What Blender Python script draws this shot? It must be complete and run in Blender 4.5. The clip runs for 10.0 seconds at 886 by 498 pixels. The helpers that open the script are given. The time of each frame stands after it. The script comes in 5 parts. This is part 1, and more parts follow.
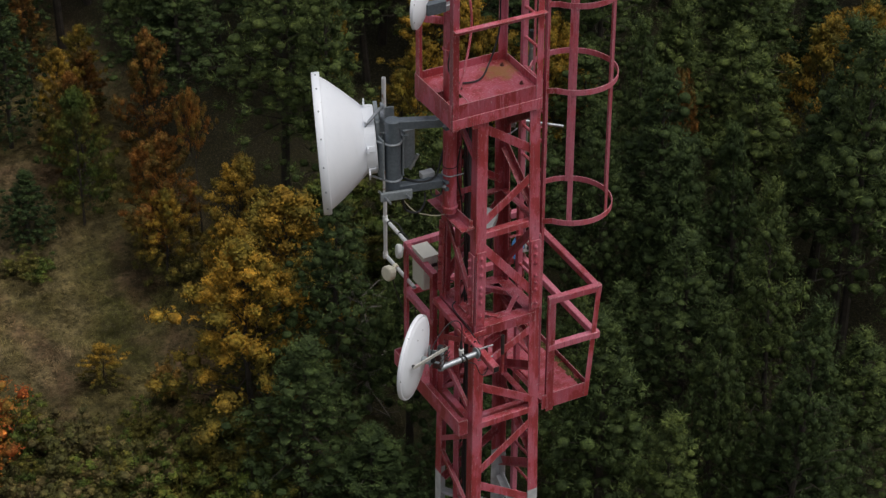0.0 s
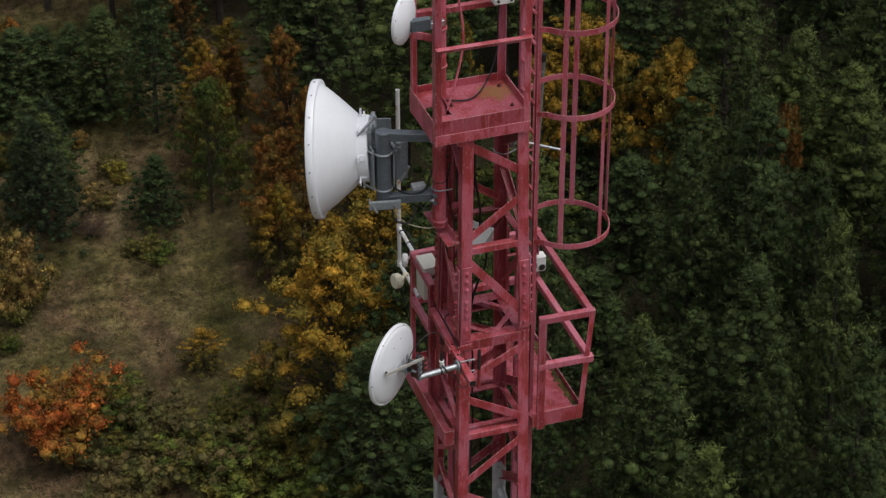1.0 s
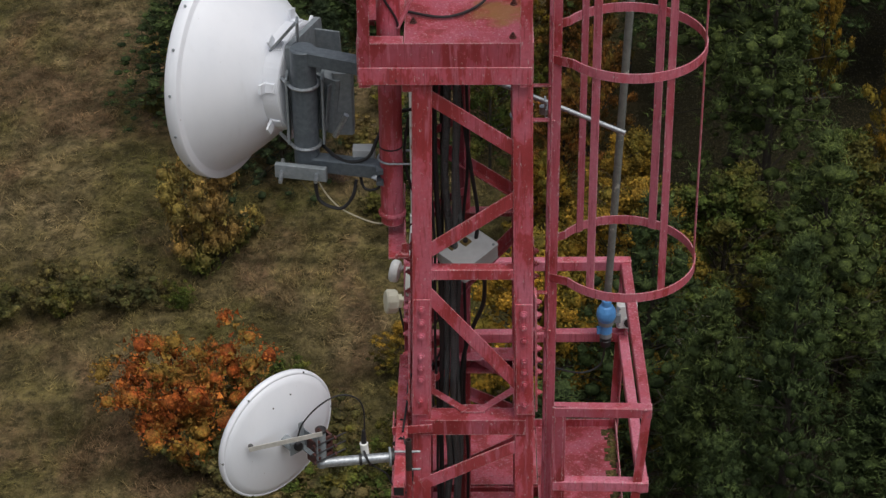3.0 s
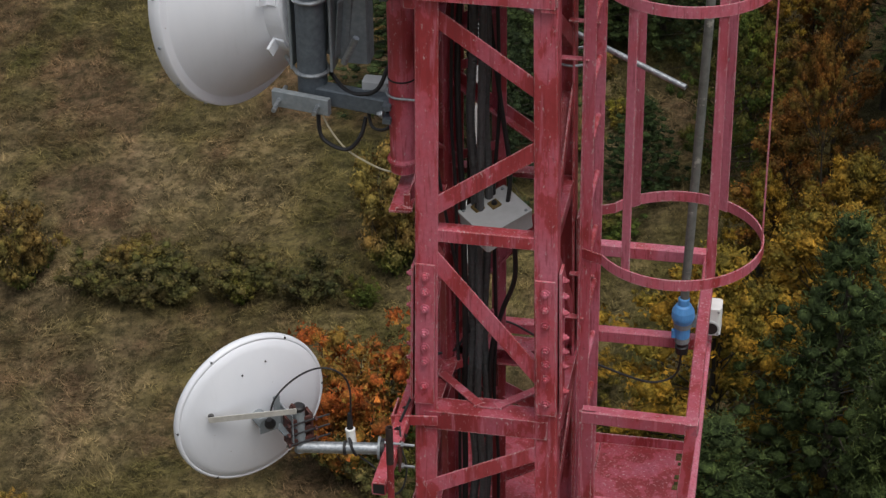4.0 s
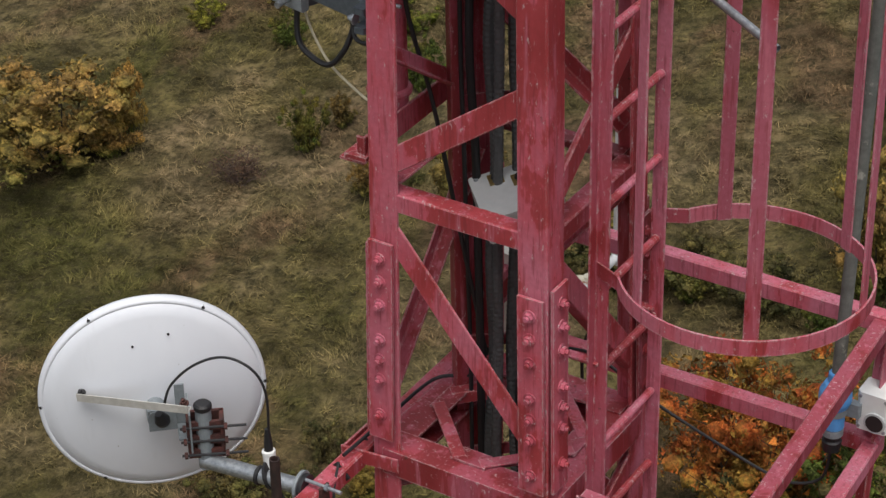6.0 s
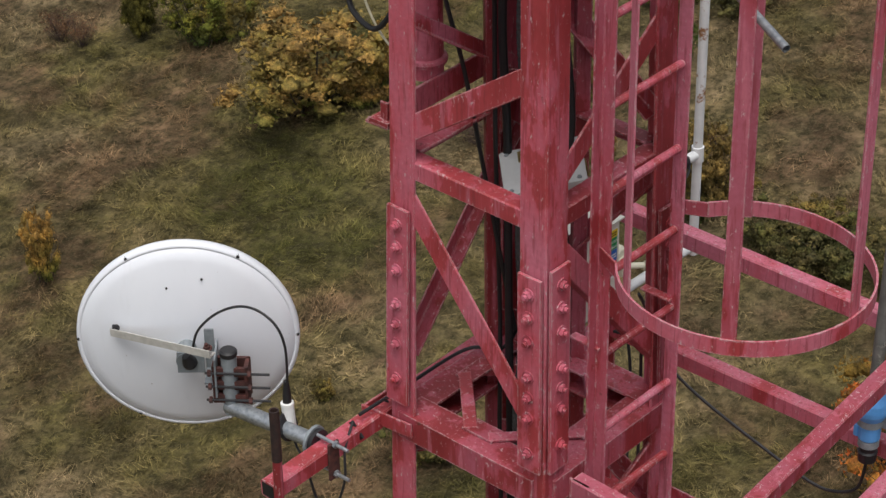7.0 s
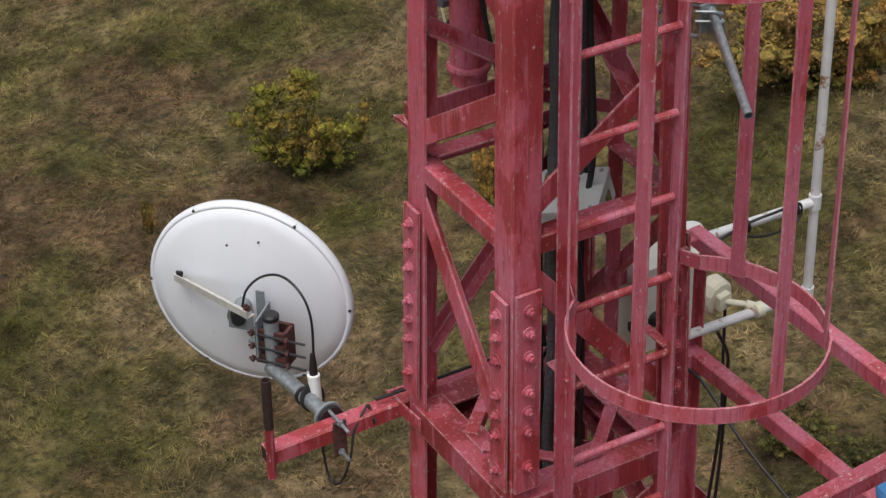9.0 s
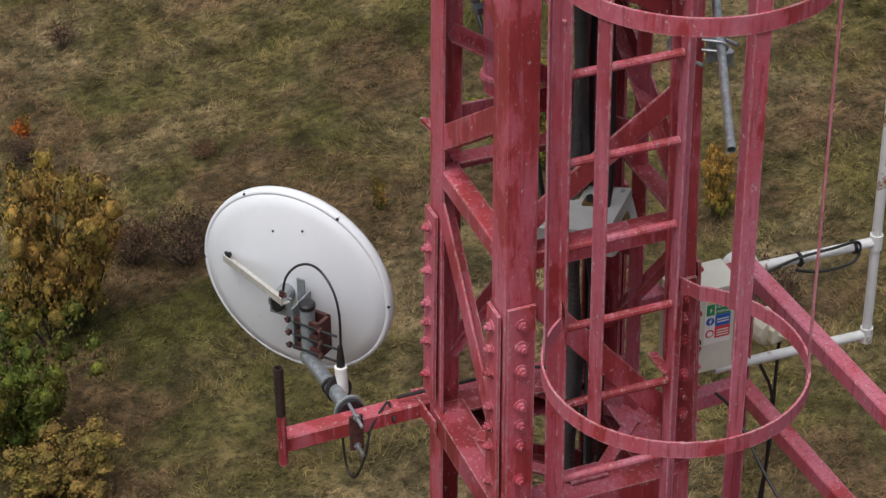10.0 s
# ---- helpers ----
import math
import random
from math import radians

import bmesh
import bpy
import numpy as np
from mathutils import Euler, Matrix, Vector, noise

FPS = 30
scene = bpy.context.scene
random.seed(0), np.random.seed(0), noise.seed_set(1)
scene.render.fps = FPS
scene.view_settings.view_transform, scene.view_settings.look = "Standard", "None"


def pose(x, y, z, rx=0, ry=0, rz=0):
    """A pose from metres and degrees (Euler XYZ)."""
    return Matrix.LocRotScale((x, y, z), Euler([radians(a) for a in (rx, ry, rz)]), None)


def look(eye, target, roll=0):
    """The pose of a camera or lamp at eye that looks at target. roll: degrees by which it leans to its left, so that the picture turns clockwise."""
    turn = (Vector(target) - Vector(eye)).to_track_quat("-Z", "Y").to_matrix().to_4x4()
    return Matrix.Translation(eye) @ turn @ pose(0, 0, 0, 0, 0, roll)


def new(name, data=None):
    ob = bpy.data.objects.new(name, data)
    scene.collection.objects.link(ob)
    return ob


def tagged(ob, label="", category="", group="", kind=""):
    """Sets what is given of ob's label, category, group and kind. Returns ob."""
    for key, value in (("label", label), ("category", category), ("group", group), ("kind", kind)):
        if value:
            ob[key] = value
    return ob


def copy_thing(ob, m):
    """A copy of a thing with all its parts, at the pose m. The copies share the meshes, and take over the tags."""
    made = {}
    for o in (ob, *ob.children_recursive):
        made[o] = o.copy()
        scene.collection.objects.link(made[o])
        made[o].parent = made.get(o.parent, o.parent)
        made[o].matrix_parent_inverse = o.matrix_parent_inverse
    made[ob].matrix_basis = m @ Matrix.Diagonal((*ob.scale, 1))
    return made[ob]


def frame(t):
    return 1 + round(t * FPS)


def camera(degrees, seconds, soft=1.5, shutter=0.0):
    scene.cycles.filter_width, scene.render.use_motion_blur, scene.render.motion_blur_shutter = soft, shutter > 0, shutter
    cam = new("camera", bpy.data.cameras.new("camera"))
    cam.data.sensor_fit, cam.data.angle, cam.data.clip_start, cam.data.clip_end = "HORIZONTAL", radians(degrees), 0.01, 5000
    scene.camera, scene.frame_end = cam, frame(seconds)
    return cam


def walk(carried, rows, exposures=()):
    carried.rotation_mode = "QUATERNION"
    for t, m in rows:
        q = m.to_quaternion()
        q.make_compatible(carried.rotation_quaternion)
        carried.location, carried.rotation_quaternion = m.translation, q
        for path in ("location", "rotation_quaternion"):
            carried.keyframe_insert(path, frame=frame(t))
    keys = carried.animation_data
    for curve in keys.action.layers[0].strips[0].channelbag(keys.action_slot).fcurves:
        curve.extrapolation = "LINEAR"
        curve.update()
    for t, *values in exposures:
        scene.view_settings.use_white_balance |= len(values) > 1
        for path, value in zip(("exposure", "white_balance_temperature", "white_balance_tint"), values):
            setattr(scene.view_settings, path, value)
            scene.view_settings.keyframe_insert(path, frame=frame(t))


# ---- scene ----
cam = camera(21.0, 10.0, soft=1.4)
walk(cam, [
    (0.0, pose(-8.010, -14.209, 11.296, 56.899, -0.205, -27.955)),
    (0.5, pose(-6.937, -14.813, 11.436, 56.833, -0.282, -23.636)),
    (1.0, pose(-5.691, -15.543, 11.547, 57.065, 0.003, -18.987)),
    (1.5, pose(-4.375, -15.938, 11.541, 57.160, 0.205, -14.536)),
    (2.0, pose(-2.393, -13.706, 10.015, 56.770, 0.417, -9.111)),
    (2.5, pose(-1.043, -10.895, 7.999, 56.978, 0.440, -4.653)),
    (2.7, pose(-0.612, -10.340, 7.729, 56.523, 0.437, -2.645)),
    (4.0, pose(1.426, -8.373, 6.079, 58.115, 0.644, 10.797)),
    (4.5, pose(1.850, -6.790, 5.128, 58.281, 1.005, 16.528)),
    (5.0, pose(2.156, -5.727, 4.592, 57.893, 1.191, 22.085)),
    (6.5, pose(3.480, -4.919, 4.432, 58.277, 0.857, 36.973)),
    (7.0, pose(3.793, -4.572, 4.457, 57.661, 0.779, 41.716)),
    (7.5, pose(4.078, -4.218, 4.493, 57.220, 0.712, 46.192)),
    (8.0, pose(4.442, -3.915, 4.506, 57.509, 0.545, 50.782)),
    (8.5, pose(4.769, -3.583, 4.485, 57.849, 0.263, 55.466)),
    (9.0, pose(4.924, -3.129, 4.655, 56.344, 0.871, 59.943)),
    (9.5, pose(5.225, -2.835, 4.670, 57.021, 0.378, 64.488)),
    (10.0, pose(5.287, -2.324, 4.696, 56.155, 0.659, 69.235)),
], [(0.0, -0.05), (2.5, 0.0), (4.5, 0.10), (6.5, 0.25), (7.5, 0.32), (10.0, 0.29)])

# ---- world and light: an overcast autumn day ----
world = bpy.data.worlds.new("sky")
scene.world = world
world.use_nodes = True
wn = world.node_tree
sky = wn.nodes.new("ShaderNodeTexSky")
sky.sky_type = 'NISHITA'
sky.sun_disc = False
sky.sun_elevation, sky.sun_rotation = radians(68), radians(142)
sky.air_density, sky.dust_density, sky.ozone_density = 1.0, 4.0, 0.6
soft_sky = wn.nodes.new("ShaderNodeHueSaturation")
soft_sky.inputs["Saturation"].default_value = 0.35
wn.links.new(sky.outputs[0], soft_sky.inputs["Color"])
wn.links.new(soft_sky.outputs[0], wn.nodes["Background"].inputs[0])
wn.nodes["Background"].inputs[1].default_value = 0.11
sun_data = bpy.data.lights.new("sun", 'SUN')
sun_data.energy, sun_data.angle, sun_data.color = 1.65, radians(40), (1.0, 0.96, 0.9)
sun = new("sun", sun_data)
sun.matrix_world = look((7, -9, 34), (0, 0, 0))

GROUND = -6.90   # at the tower's foot

# ---- materials ----


def nodes_of(name, rough=0.6, metal=0.0):
    m = bpy.data.materials.new(name)
    m.use_nodes = True
    t = m.node_tree
    b = t.nodes["Principled BSDF"]
    b.inputs["Roughness"].default_value = rough
    b.inputs["Metallic"].default_value = metal
    return m, t, b


def noise_node(t, scale, detail=4, rough=0.55, coord=None, stretch=None):
    n = t.nodes.new("ShaderNodeTexNoise")
    n.inputs["Scale"].default_value = scale
    n.inputs["Detail"].default_value = detail
    n.inputs["Roughness"].default_value = rough
    if coord is None:
        coord = t.nodes.new("ShaderNodeTexCoord").outputs["Object"]
    if stretch:
        mp = t.nodes.new("ShaderNodeMapping")
        mp.inputs["Scale"].default_value = stretch
        t.links.new(coord, mp.inputs[0])
        coord = mp.outputs[0]
    t.links.new(coord, n.inputs["Vector"])
    return n


def ramp(t, fac, *stops):
    r = t.nodes.new("ShaderNodeValToRGB")
    e = r.color_ramp.elements
    while len(e) < len(stops):
        e.new(0.5)
    for el, (pos, col) in zip(e, stops):
        el.position = pos
        el.color = (*col, 1) if len(col) == 3 else (col[0],) * 3 + (1,)
    t.links.new(fac, r.inputs[0])
    return r


def mix(t, fac, a, b, blend='MIX'):
    m = t.nodes.new("ShaderNodeMix")
    m.data_type, m.blend_type = 'RGBA', blend
    for sock, v in ((m.inputs[0], fac), (m.inputs[6], a), (m.inputs[7], b)):
        if isinstance(v, (int, float)):
            sock.default_value = v
        elif isinstance(v, tuple):
            sock.default_value = (*v, 1)
        else:
            t.links.new(v, sock)
    return m.outputs[2]


def bump(t, b, height, strength, dist):
    n = t.nodes.new("ShaderNodeBump")
    n.inputs["Strength"].default_value = strength
    n.inputs["Distance"].default_value = dist
    t.links.new(height, n.inputs["Height"])
    t.links.new(n.outputs[0], b.inputs["Normal"])


def world_pos(t):
    return t.nodes.new("ShaderNodeNewGeometry").outputs["Position"]


def paint_red(name="red_paint", fade=0.0, edge=0.18, stain=None):
    """Old red tower paint: darker fresh coats over chalky mauve, with drips, flakes and worn edges."""
    m, t, b = nodes_of(name, 0.55)
    p = world_pos(t)
    patch = noise_node(t, 6.0, 5, 0.6, p, (1.0, 1.0, 0.40))
    grain = noise_node(t, 60.0, 4, 0.6, p)
    streak = noise_node(t, 34.0, 3, 0.6, p, (1.0, 1.0, 0.10))
    flake = noise_node(t, 75.0, 5, 0.75, p, (1.0, 1.0, 0.45))
    info = t.nodes.new("ShaderNodeObjectInfo")
    geo = t.nodes.new("ShaderNodeNewGeometry")
    base = ramp(t, patch.outputs[0], (0.38 - fade, RED_A), (0.495 - fade, RED_B), (0.505 - fade, RED_C), (0.66 - fade, RED_D)).outputs[0]
    tone = ramp(t, info.outputs["Random"], (0.0, (0.66, 0.62, 0.66)), (0.55, (1.0, 1.0, 1.0)), (1.0, (1.10, 1.35, 1.38))).outputs[0]
    base = mix(t, 1.0, base, tone, 'MULTIPLY')
    st = ramp(t, streak.outputs[0], (0.57, (0.0,)), (0.66, (0.7,))).outputs[0]
    base = mix(t, st, base, RED_E)
    drip = noise_node(t, 85.0, 3, 0.65, p, (1.0, 1.0, 0.07))
    base = mix(t, ramp(t, drip.outputs[0], (0.54, (0.0,)), (0.64, (0.55,))).outputs[0], base, (0.22, 0.028, 0.034))
    base = mix(t, ramp(t, grain.outputs[0], (0.35, (0.0,)), (0.75, (0.30,))).outputs[0], base, (0.19, 0.030, 0.035))
    # worn paint along the edges
    bev = t.nodes.new("ShaderNodeBevel")
    bev.samples = 4
    bev.inputs["Radius"].default_value = 0.010
    dot = t.nodes.new("ShaderNodeVectorMath")
    dot.operation = 'DOT_PRODUCT'
    t.links.new(bev.outputs[0], dot.inputs[0])
    t.links.new(geo.outputs["True Normal"], dot.inputs[1])
    rim = ramp(t, dot.outputs["Value"], (0.74, (edge,)), (0.96, (0.0,))).outputs[0]
    # upward faces weather more
    nz = t.nodes.new("ShaderNodeSeparateXYZ")
    t.links.new(geo.outputs["True Normal"], nz.inputs[0])
    lying = ramp(t, nz.outputs[2], (0.55, (0.0,)), (0.9, (0.022,))).outputs[0]
    wear = mix(t, 1.0, mix(t, 1.0, flake.outputs[0], rim, 'ADD'), lying, 'ADD')
    fl = ramp(t, wear, (0.620, (0.0,)), (0.652, (0.9,))).outputs[0]
    base = mix(t, fl, base, (0.52, 0.36, 0.37))
    rust = ramp(t, noise_node(t, 17.0, 6, 0.75, p).outputs[0], (0.655, (0.0,)), (0.70, (0.9,))).outputs[0]
    base = mix(t, rust, base, (0.09, 0.035, 0.025))
    if stain:
        far = t.nodes.new("ShaderNodeVectorMath")
        far.operation = 'DISTANCE'
        t.links.new(p, far.inputs[0])
        far.inputs[1].default_value = stain
        reach = mix(t, 0.30, far.outputs["Value"], noise_node(t, 9.0, 4, 0.6, p).outputs[0])
        base = mix(t, ramp(t, reach, (0.20, (0.75,)), (0.27, (0.0,))).outputs[0], base, (0.24, 0.13, 0.035))
    t.links.new(base, b.inputs["Base Color"])
    t.links.new(ramp(t, patch.outputs[0], (0.3, (0.42,)), (0.7, (0.68,))).outputs[0], b.inputs["Roughness"])
    bump(t, b, mix(t, 0.6, grain.outputs[0], fl), 0.35, 0.003)
    return m


def metal_mat(name, lo, hi, rough, metal, scale=30.0, dirt=None, bump_size=0.001):
    m, t, b = nodes_of(name, rough, metal)
    p = world_pos(t)
    n1 = noise_node(t, scale, 5, 0.6, p)
    n2 = noise_node(t, scale * 0.15, 3, 0.6, p)
    c = mix(t, ramp(t, n1.outputs[0], (0.35, (0.0,)), (0.65, (1.0,))).outputs[0], lo, hi)
    c = mix(t, ramp(t, n2.outputs[0], (0.3, (0.25,)), (0.7, (0.0,))).outputs[0], c, tuple(0.6 * v for v in lo))
    if dirt:
        d = noise_node(t, scale * 0.6, 6, 0.72, p)
        c = mix(t, ramp(t, d.outputs[0], (dirt[0], (0.0,)), (dirt[0] + 0.06, (1.0,))).outputs[0], c, dirt[1])
    t.links.new(c, b.inputs["Base Color"])
    bump(t, b, n1.outputs[0], 0.25, bump_size)
    return m


def plain(name, col, rough=0.5, metal=0.0, vary=0.12, scale=18.0):
    m, t, b = nodes_of(name, rough, metal)
    n = noise_node(t, scale, 5, 0.6, world_pos(t))
    lo, hi = tuple(v * (1 - vary) for v in col), tuple(min(1, v * (1 + vary)) for v in col)
    t.links.new(mix(t, ramp(t, n.outputs[0], (0.3, (0.0,)), (0.7, (1.0,))).outputs[0], lo, hi), b.inputs["Base Color"])
    bump(t, b, n.outputs[0], 0.1, 0.001)
    return m


def dish_white():
    """White painted reflector with rain dirt and small specks."""
    m, t, b = nodes_of("dish_white", 0.42)
    p = world_pos(t)
    big = noise_node(t, 4.0, 4, 0.6, p, (1.0, 1.0, 0.5))
    runs = noise_node(t, 22.0, 3, 0.6, p, (1.0, 1.0, 0.06))
    speck = noise_node(t, 60.0, 2, 0.5, p)
    c = ramp(t, big.outputs[0], (0.35, (0.74, 0.77, 0.83)), (0.65, (0.79, 0.815, 0.87))).outputs[0]
    c = mix(t, ramp(t, runs.outputs[0], (0.60, (0.0,)), (0.8, (0.2,))).outputs[0], c, (0.58, 0.59, 0.61))
    c = mix(t, ramp(t, speck.outputs[0], (0.76, (0.0,)), (0.79, (0.8,))).outputs[0], c, (0.3, 0.27, 0.24))
    t.links.new(c, b.inputs["Base Color"])
    bump(t, b, speck.outputs[0], 0.05, 0.001)
    return m


def leaf_mat(name, a, b_, c, rough=0.6, other=None, low=None):
    """Foliage whose leaves differ a little one from another, more from clump to clump and from tree to tree.
    low: another colour of the lower leaves, with the heights between which it gives way."""
    m, t, b = nodes_of(name, rough)
    geo = t.nodes.new("ShaderNodeNewGeometry")
    info = t.nodes.new("ShaderNodeObjectInfo")
    isl = ramp(t, geo.outputs["Random Per Island"], (0.0, a), (0.55, b_), (1.0, c)).outputs[0]
    if other:
        turn = noise_node(t, 1.9, 4, 0.65, geo.outputs["Position"])
        isl = mix(t, ramp(t, turn.outputs[0], (0.44, (0.0,)), (0.58, (0.85,))).outputs[0], isl, other)
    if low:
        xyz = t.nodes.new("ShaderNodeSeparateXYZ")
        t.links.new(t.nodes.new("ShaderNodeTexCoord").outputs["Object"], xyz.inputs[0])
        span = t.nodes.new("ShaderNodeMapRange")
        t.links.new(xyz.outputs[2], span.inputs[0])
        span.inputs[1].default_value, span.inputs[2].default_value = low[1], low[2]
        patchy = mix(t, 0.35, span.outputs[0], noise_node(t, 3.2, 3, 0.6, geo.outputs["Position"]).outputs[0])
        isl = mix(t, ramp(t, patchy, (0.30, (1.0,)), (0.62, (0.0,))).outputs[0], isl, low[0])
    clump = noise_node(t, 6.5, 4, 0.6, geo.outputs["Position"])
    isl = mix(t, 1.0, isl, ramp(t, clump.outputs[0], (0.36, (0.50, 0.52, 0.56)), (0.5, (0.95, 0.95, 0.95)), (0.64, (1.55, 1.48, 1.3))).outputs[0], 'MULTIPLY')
    fine = noise_node(t, 48.0, 4, 0.7, geo.outputs["Position"])
    isl = mix(t, 1.0, isl, ramp(t, fine.outputs[0], (0.36, (0.58, 0.60, 0.60)), (0.5, (1.0, 1.0, 1.0)), (0.66, (1.48, 1.44, 1.36))).outputs[0], 'MULTIPLY')
    bump(t, b, fine.outputs[0], 0.9, 0.02)
    tone = ramp(t, info.outputs["Random"], (0.0, (0.66, 0.72, 0.72)), (0.5, (0.97, 0.97, 0.95)), (1.0, (1.35, 1.25, 1.05))).outputs[0]
    t.links.new(mix(t, 1.0, isl, tone, 'MULTIPLY'), b.inputs["Base Color"])
    b.inputs["Specular IOR Level"].default_value = 0.12
    return m


def meadow_colour(t, p):
    """Patches of olive, straw and reddish-brown dry growth."""
    patch = noise_node(t, 0.42, 5, 0.6, p)
    warm = noise_node(t, 0.70, 4, 0.6, p, (1.0, 0.7, 1.0))
    mid = noise_node(t, 1.8, 7, 0.66, p, (0.8, 1.25, 1.0))
    c = ramp(t, patch.outputs[0], (0.37, (0.090, 0.085, 0.027)), (0.47, (0.150, 0.124, 0.050)), (0.62, (0.215, 0.164, 0.090))).outputs[0]
    c = mix(t, ramp(t, warm.outputs[0], (0.50, (0.0,)), (0.60, (0.8,))).outputs[0], c, (0.155, 0.098, 0.058))
    lump = noise_node(t, 5.7, 4, 0.6, p)
    c = mix(t, 1.0, c, ramp(t, lump.outputs[0], (0.36, (0.66, 0.66, 0.64)), (0.5, (1.0, 1.0, 1.0)), (0.66, (1.3, 1.28, 1.28))).outputs[0], 'MULTIPLY')
    return mix(t, 1.0, c, ramp(t, mid.outputs[0], (0.36, (0.46, 0.46, 0.44)), (0.5, (0.98, 0.98, 0.98)), (0.65, (1.52, 1.46, 1.48))).outputs[0], 'MULTIPLY')


def ground_mat():
    """Rough autumn meadow: straw, olive and bare earth in patches."""
    m, t, b = nodes_of("meadow_ground", 0.95)
    p = world_pos(t)
    c = meadow_colour(t, p)
    # needle litter under the trees, coloured darker in place of the wood's shade
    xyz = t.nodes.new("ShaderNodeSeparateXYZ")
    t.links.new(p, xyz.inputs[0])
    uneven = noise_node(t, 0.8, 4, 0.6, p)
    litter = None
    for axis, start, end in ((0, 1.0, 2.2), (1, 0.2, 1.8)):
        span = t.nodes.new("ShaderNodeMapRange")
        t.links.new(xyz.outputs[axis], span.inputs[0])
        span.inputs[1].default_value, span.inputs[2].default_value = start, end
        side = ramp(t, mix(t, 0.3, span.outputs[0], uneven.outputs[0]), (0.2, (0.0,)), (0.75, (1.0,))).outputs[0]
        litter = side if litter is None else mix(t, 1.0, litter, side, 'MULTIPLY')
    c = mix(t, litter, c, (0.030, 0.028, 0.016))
    fine = noise_node(t, 10.5, 6, 0.72, p)
    blade = noise_node(t, 62.0, 4, 0.7, p, (1.0, 0.5, 1.0))
    c = mix(t, ramp(t, fine.outputs[0], (0.38, (0.85,)), (0.56, (0.0,))).outputs[0], c, (0.040, 0.036, 0.016))
    c = mix(t, ramp(t, blade.outputs[0], (0.52, (0.0,)), (0.76, (0.4,))).outputs[0], c, (0.33, 0.265, 0.155))
    t.links.new(c, b.inputs["Base Color"])
    b.inputs["Specular IOR Level"].default_value = 0.1
    bump(t, b, mix(t, 0.35, fine.outputs[0], blade.outputs[0]), 1.0, 0.10)
    return m


def grass_mat():
    """Dry blades that follow the meadow's patches."""
    m, t, b = nodes_of("dry_grass", 0.9)
    geo = t.nodes.new("ShaderNodeNewGeometry")
    c = meadow_colour(t, geo.outputs["Position"])
    own = ramp(t, geo.outputs["Random Per Island"], (0.0, (0.62, 0.66, 0.62)), (0.6, (1.05, 1.05, 1.0)), (1.0, (1.6, 1.55, 1.5))).outputs[0]
    t.links.new(mix(t, 1.0, c, own, 'MULTIPLY'), b.inputs["Base Color"])
    b.inputs["Specular IOR Level"].default_value = 0.1
    return m


RED_A, RED_B, RED_C, RED_D, RED_E = (0.30, 0.032, 0.037), (0.38, 0.045, 0.054), (0.49, 0.080, 0.110), (0.52, 0.132, 0.185), (0.50, 0.14, 0.19)
M_RED = paint_red()
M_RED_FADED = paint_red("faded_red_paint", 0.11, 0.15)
M_RED_STAINED = paint_red("stained_red_paint", 0.03, 0.18, (0.13, 0.12, 2.22))
M_RED_BOLT = paint_red("red_paint_on_bolts", 0.02, 0.05)
M_WHITE_STEEL = metal_mat("white_steel_paint", (0.46, 0.47, 0.49), (0.62, 0.63, 0.65), 0.5, 0.0, 20.0, (0.64, (0.20, 0.075, 0.03)))
M_POLE = metal_mat("white_pole_paint", (0.64, 0.65, 0.66), (0.76, 0.77, 0.78), 0.45, 0.0, 14.0, (0.565, (0.26, 0.12, 0.045)))
M_GALV = metal_mat("galvanised_steel", (0.28, 0.31, 0.34), (0.50, 0.53, 0.56), 0.42, 0.75, 60.0)
M_ALU = metal_mat("aluminium_bar", (0.50, 0.49, 0.46), (0.64, 0.63, 0.60), 0.45, 0.25, 40.0)
M_WEATHERED = metal_mat("weathered_fibreglass", (0.12, 0.125, 0.115), (0.19, 0.195, 0.18), 0.75, 0.0, 26.0, (0.60, (0.34, 0.34, 0.30)))
M_GREY = metal_mat("grey_steel_paint", (0.085, 0.105, 0.125), (0.13, 0.155, 0.18), 0.5, 0.1, 45.0)
M_GREYLT = metal_mat("grey_cast_housing", (0.20, 0.23, 0.25), (0.28, 0.31, 0.33), 0.55, 0.1, 40.0)
M_RUST = metal_mat("rusty_bracket", (0.045, 0.022, 0.020), (0.13, 0.042, 0.034), 0.75, 0.1, 35.0, (0.62, (0.03, 0.02, 0.018)), 0.002)
M_BURNT = metal_mat("burnt_rust", (0.022, 0.014, 0.013), (0.055, 0.028, 0.024), 0.7, 0.1, 35.0)
M_DARK = plain("dark_steel", (0.03, 0.03, 0.033), 0.45, 0.4)
M_BLACK = plain("black_rubber", (0.014, 0.014, 0.016), 0.5)
M_HOSE = plain("grey_hose", (0.075, 0.078, 0.082), 0.5)
M_CREAM = plain("cream_cable", (0.50, 0.46, 0.33), 0.5)
M_DISH = dish_white()
M_BOX = plain("grey_plastic_box", (0.50, 0.52, 0.53), 0.5, 0, 0.08)
M_CABINET = plain("cabinet_paint", (0.60, 0.585, 0.52), 0.45, 0, 0.05)
M_IVORY = plain("ivory_plastic", (0.70, 0.67, 0.53), 0.5, 0, 0.06)
M_WHITE = plain("white_plastic", (0.74, 0.75, 0.74), 0.45, 0, 0.06)
M_BRASS = plain("brass", (0.25, 0.18, 0.07), 0.45, 0.6)
M_BLUE = plain("blue_plastic", (0.10, 0.33, 0.72), 0.45, 0, 0.08)
M_YELLOW = plain("yellow_label", (0.78, 0.55, 0.03), 0.5, 0, 0.04)
